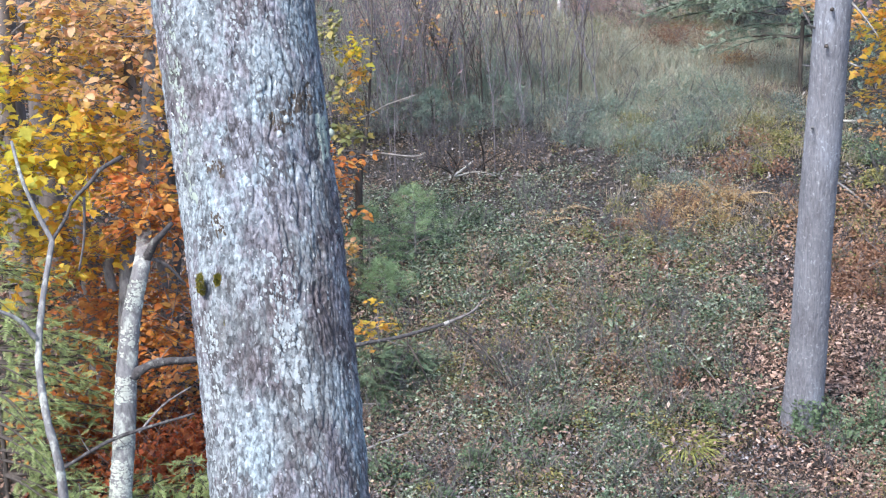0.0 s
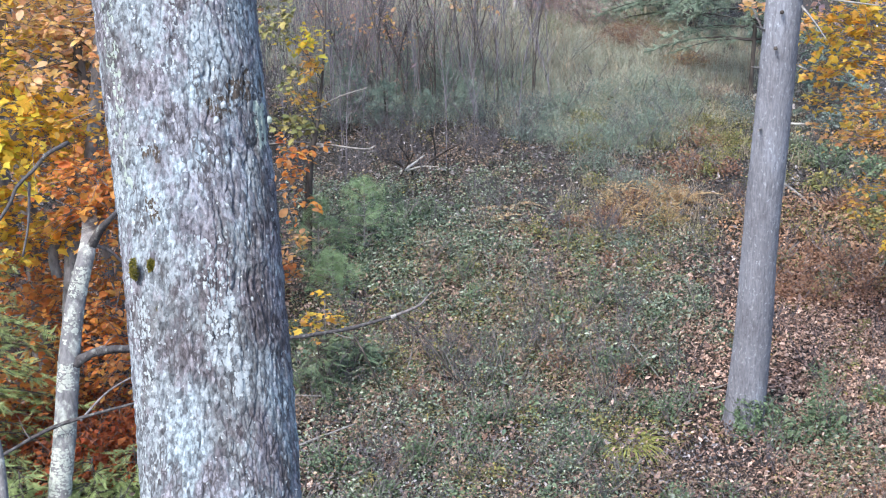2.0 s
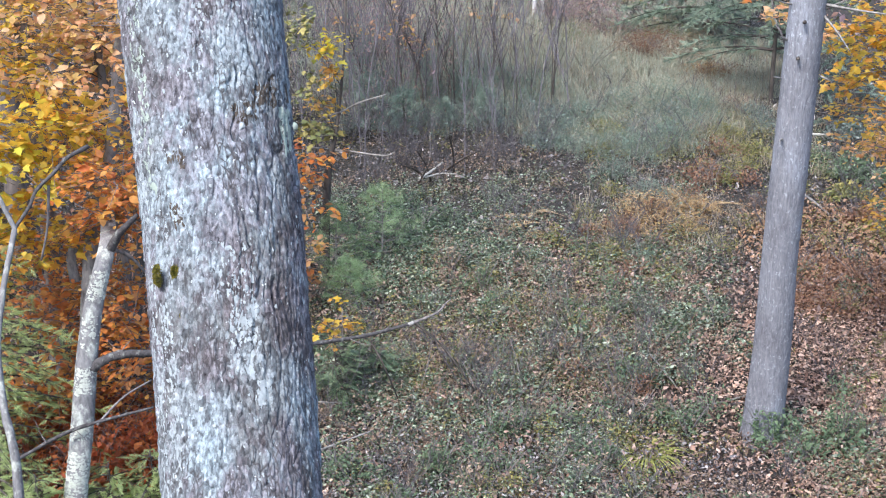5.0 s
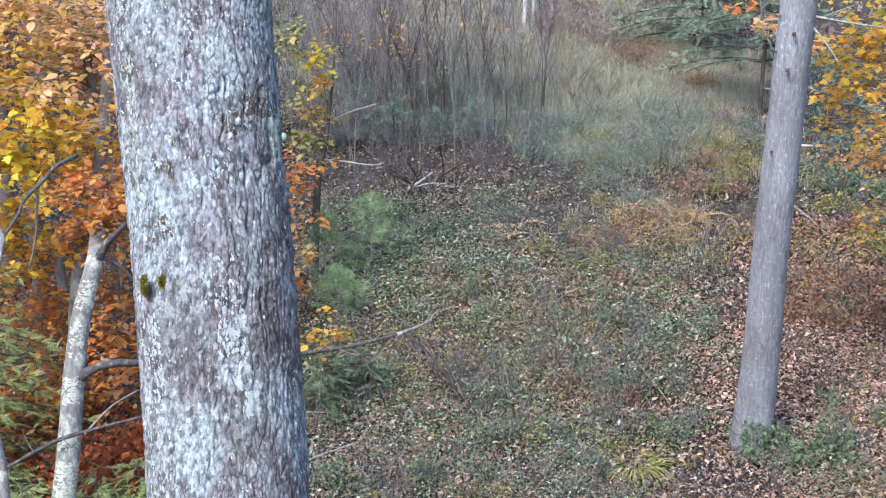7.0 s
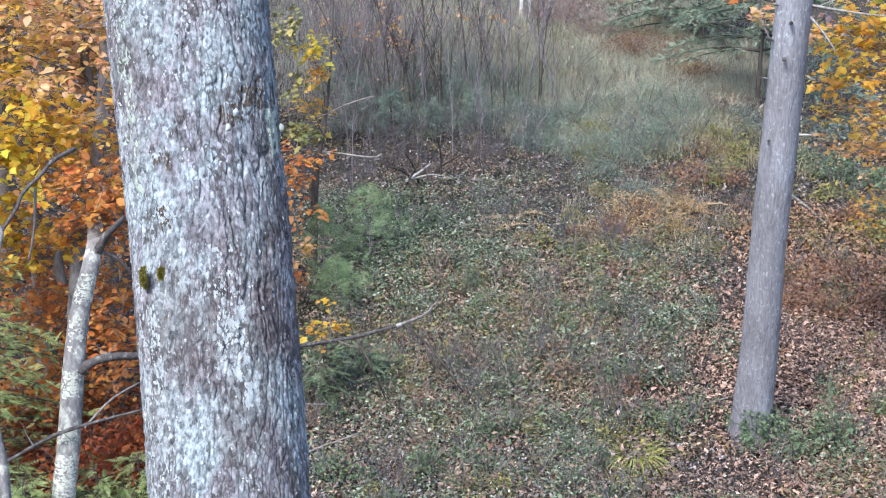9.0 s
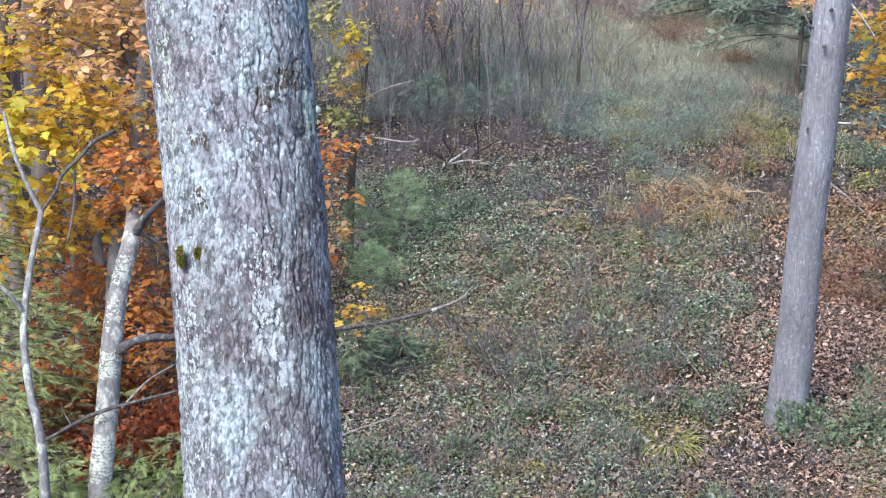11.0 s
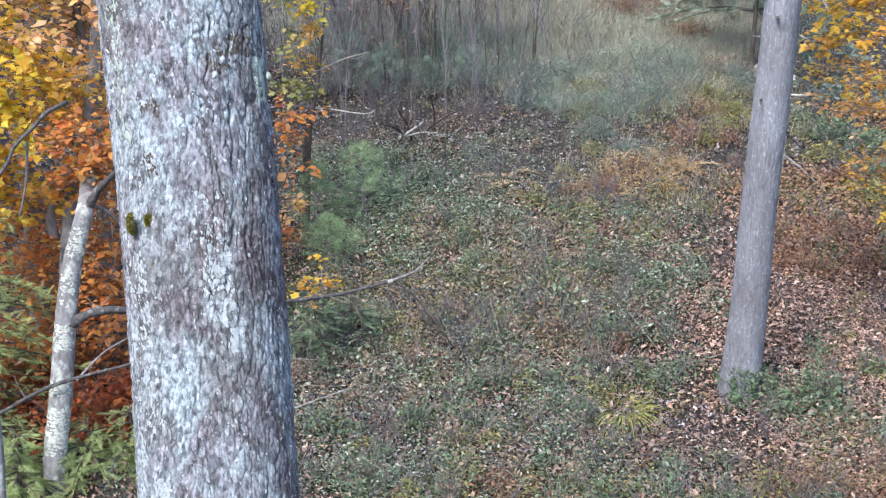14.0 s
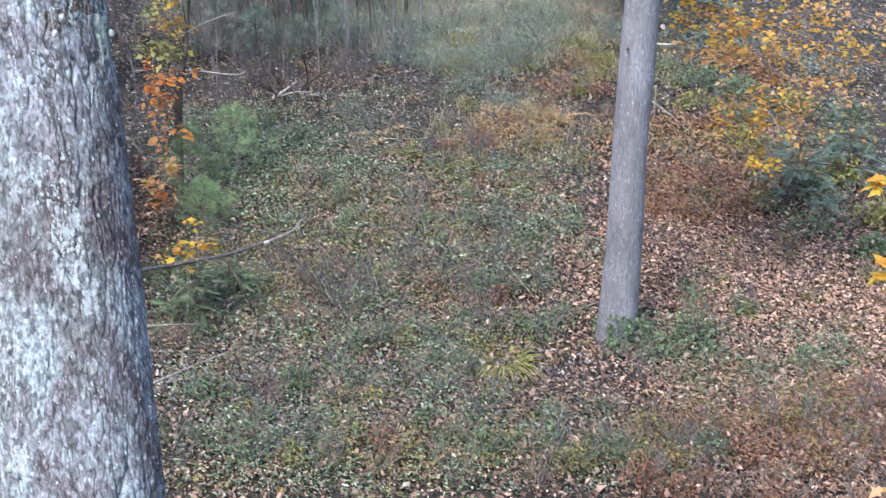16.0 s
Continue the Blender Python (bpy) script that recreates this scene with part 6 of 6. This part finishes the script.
clumps = [bush_spot for z, rx, ry, n in (((1.84, 15.08), 1.1, 1.0, 9), ((0.24, 16.50), 0.9, 1.1, 7), ((2.63, 16.24), 0.7, 0.9, 6), ((-0.59, 17.35), 1.0, 1.0, 6), ((0.68, 14.10), 1.4, 0.9, 8), ((-0.30, 11.60), 1.0, 0.6, 5), ((1.20, 11.52), 1.2, 0.5, 5), ((5.51, 21.40), 0.9, 1.2, 6)) for bush_spot in zip(*blob(z, rx, ry, n))]
for p in clumps:
    bush(p, 0.16 + 0.12 * rng.random(), 0.16 + 0.18 * rng.random(), 200, 0.036, M_HERB if rng.random() < 0.7 else M_BUSH, "small green shrub clump in leaf litter", OVAL, "herb_clump")
for p, w, h in (((3.45, 26.29), 0.7, 0.55), ((4.05, 26.19), 0.7, 0.5), ((3.81, 26.65), 0.6, 0.5), ((4.51, 25.22), 0.6, 0.4)):
    bush(p, w, h, 1100, 0.042, M_RED, "russet autumn shrub in the meadow", NARROW)
for p, w, h in (((2.34, 27.88), 0.8, 0.9), ((2.73, 28.62), 0.7, 0.8), ((2.95, 27.46), 0.7, 0.6), ((2.05, 28.38), 0.7, 0.7), ((-1.93, 26.96), 0.8, 1.2), ((-1.07, 26.24), 0.8, 1.1), ((-1.43, 25.27), 0.7, 1.0)):
    bush(p, w, h, 1200, 0.045, M_MAUVE, "purple-pink half-bare autumn shrub", NARROW)
for p, w, h in (((3.74, 11.43), 0.5, 0.35), ((4.39, 11.81), 0.5, 0.4), ((5.05, 12.14), 0.5, 0.4), ((3.08, 10.85), 0.45, 0.3), ((4.43, 11.13), 0.5, 0.35), ((4.47, 16.98), 0.4, 0.35), ((5.08, 17.43), 0.45, 0.4), ((5.21, 16.87), 0.4, 0.35), ((4.54, 16.39), 0.35, 0.3)):
    bush(p, w, h, 420, 0.034, M_RED, "low russet blueberry bush on leaf litter")
for p, w, h in (((6.21, 18.05), 0.5, 0.5), ((6.05, 16.16), 0.4, 0.35), ((3.92, 13.09), 0.3, 0.25), ((4.96, 13.05), 0.3, 0.25)):
    bush(p, w, h, 420, 0.036, M_BUSH, "low green shrub on leaf litter")

clump_kinds = ((M_SEEDLING, "small dark green shrub clump in leaf litter"), (M_HERB, "small blue-green shrub clump in leaf litter"), (M_BUSH, "small green shrub clump in leaf litter"), (M_OLIVE, "small yellow-olive shrub clump"), (M_RED, "small russet shrub clump in leaf litter"), (M_TAN, "small withered tan herb clump"))
for z, rx, ry, n, mix_of in (((-1.01, 14.96), 0.8, 1.0, 9, (0, 0, 1, 2)), ((0.41, 15.04), 1.3, 1.2, 12, (0, 1, 5, 5, 3, 1)), ((1.84, 15.08), 1.0, 0.9, 10, (1, 0, 2, 0)), ((0.11, 16.93), 1.4, 1.2, 10, (1, 0, 5, 1)), ((2.20, 17.18), 1.4, 0.9, 10, (3, 1, 2, 4)), ((-0.02, 13.22), 1.5, 0.6, 8, (0, 5, 1)), ((1.42, 13.22), 1.0, 0.5, 6, (0, 1, 3)), ((0.19, 11.39), 1.6, 0.7, 9, (0, 1, 2, 3)), ((2.13, 11.08), 1.6, 0.5, 7, (3, 2, 0)), ((4.29, 11.49), 1.2, 0.5, 9, (4, 4, 3)), ((4.88, 13.37), 1.2, 1.0, 5, (2, 3, 1)), ((5.07, 17.49), 1.2, 1.2, 10, (4, 3, 0)), ((3.99, 20.60), 1.2, 1.2, 12, (3, 4, 3, 1)), ((-0.93, 18.62), 1.2, 1.0, 7, (0, 1, 2)),
        ((0.2, 11.5), 1.8, 0.8, 16, (0, 5, 2, 5, 1)), ((1.2, 11.0), 1.6, 0.5, 14, (1, 5, 3, 4, 2)), ((-0.6, 12.6), 0.8, 0.5, 7, (0, 0, 5)), ((2.6, 11.6), 1.2, 0.8, 14, (2, 3, 1)), ((4.6, 12.2), 1.3, 0.9, 14, (4, 3, 4, 2)), ((3.9, 10.7), 1.4, 0.4, 14, (4, 4, 5)), ((0.5, 14.0), 1.6, 1.0, 18, (0, 1, 5, 4, 3)), ((2.0, 13.9), 1.0, 0.7, 9, (0, 1, 2)), ((1.0, 16.2), 1.6, 1.0, 16, (0, 1, 2, 3, 5)), ((5.3, 14.6), 1.4, 1.6, 7, (3, 1, 5)), ((0.9, 12.9), 0.8, 0.6, 10, (0, 1, 0)), ((-0.2, 12.3), 0.8, 0.5, 8, (0, 2, 0)), ((1.3, 12.2), 0.9, 0.5, 8, (0, 1, 3))):
    for k, p in enumerate(zip(*blob(z, rx, ry, n))):
        mat_k, lab = clump_kinds[mix_of[k % len(mix_of)]]
        bush(p, 0.15 + 0.16 * rng.random(), 0.2 + 0.22 * rng.random(), 320, 0.03, mat_k, lab, NARROW if rng.random() < 0.5 else OVAL, "herb_clump")

for p, w, h in (((-3.30, 12.29), 0.5, 0.6), ((-2.93, 12.41), 0.5, 0.6), ((-2.74, 12.64), 0.5, 0.6), ((-3.69, 12.59), 0.5, 0.6), ((-3.20, 13.07), 0.6, 0.6)):
    bush(p, w, h, 600, 0.06, M_CRIMSON, "rust-red autumn shrub under the beech")
for p, w, h in (((5.39, 14.37), 0.2, 0.2), ((5.62, 13.75), 0.25, 0.25), ((5.38, 15.35), 0.25, 0.22), ((6.26, 14.98), 0.22, 0.25), ((4.60, 14.05), 0.15, 0.18)):
    bush(p, w, h, 220, 0.034, M_OLIVE, "small yellow-olive shrub clump", NARROW)

# ---- fallen leaves ----
x, y = scatter(66000, 9.4, 18.0)
x2, y2 = scatter(90000, 16.8, 30)
stuff("dark_leaf_litter", leaves(np.stack([x2, y2, land(x2, y2) + 0.02 + 0.03 * rng.random(len(x2))], 1), 0.05, OVAL, 0.7), M_DARKLITTER, "greyish brown old leaves under the thicket", "leaf litter")
stuff("leaf_litter", leaves(np.stack([x, y, land(x, y) + 0.02 + 0.06 * rng.random(len(x))], 1), 0.05, OVAL, 0.9), M_LITTER, "brown and pinkish fallen leaves covering the ground", "leaf litter")
# darker leaves strewn here stand in for the shade at the slope's foot
x, y = blob((0.35, 12.59), 2.6, 1.1, 8000)
stuff("dark_leaf_litter", leaves(np.stack([x, y, land(x, y) + 0.07 + 0.05 * rng.random(len(x))], 1), 0.036, OVAL, 0.6), M_DARKLITTER, "darker leaf litter below the slope, shade put into its tone", "leaf litter")
x, y = blob((4.70, 14.00), 2.1, 2.6, 22000)
stuff("leaf_litter", leaves(np.stack([x, y, land(x, y) + 0.06 + 0.03 * rng.random(len(x))], 1), 0.04, OVAL, 0.38), M_PINKLITTER, "thick pinkish leaf litter beside the pine", "leaf litter")
x, y = blob((5.3, 18.3), 1.6, 1.4, 7000)
stuff("leaf_litter", leaves(np.stack([x, y, land(x, y) + 0.06 + 0.08 * rng.random(len(x))], 1), 0.05, OVAL, 0.6), M_RUSTLITTER, "orange-brown leaf litter behind the pine", "leaf litter")
x, y = scatter(11000, 10.0, 17.5)
keep = rng.random(len(x)) < np.clip(0.3 + 0.35 * x, 0.2, 1)
x, y = x[keep], y[keep]
stuff("leaf_litter", leaves(np.stack([x, y, land(x, y) + 0.08 + 0.18 * rng.random(len(x))], 1), 0.044, OVAL, 0.7), M_LITTER, "pinkish fallen leaves caught on top of the herbs", "leaf litter")
x, y = scatter(3600, 10.0, 18)
stuff("leaf_litter", leaves(np.stack([x, y, land(x, y) + 0.05 + 0.14 * rng.random(len(x))], 1), 0.045, OVAL, 0.6), M_LITTER, "fallen leaves caught on top of the herbs", "leaf litter")
x, y = scatter(200, 10.2, 17.5)
stuff("leaf_litter", leaves(np.stack([x, y, land(x, y) + 0.04], 1), 0.05, LOBED, 0.45), M_AMBER, "bright yellow fallen maple leaves", "leaf litter")

x, y = rng.uniform(-7, 8, 70000), rng.uniform(-5, 9.6, 70000)
stuff("leaf_litter", leaves(np.stack([x, y, land(x, y) + 0.02 + 0.03 * rng.random(len(x))], 1), 0.05, OVAL, 0.6), M_LITTER, "brown fallen leaves on the ground below the stand", "leaf litter")
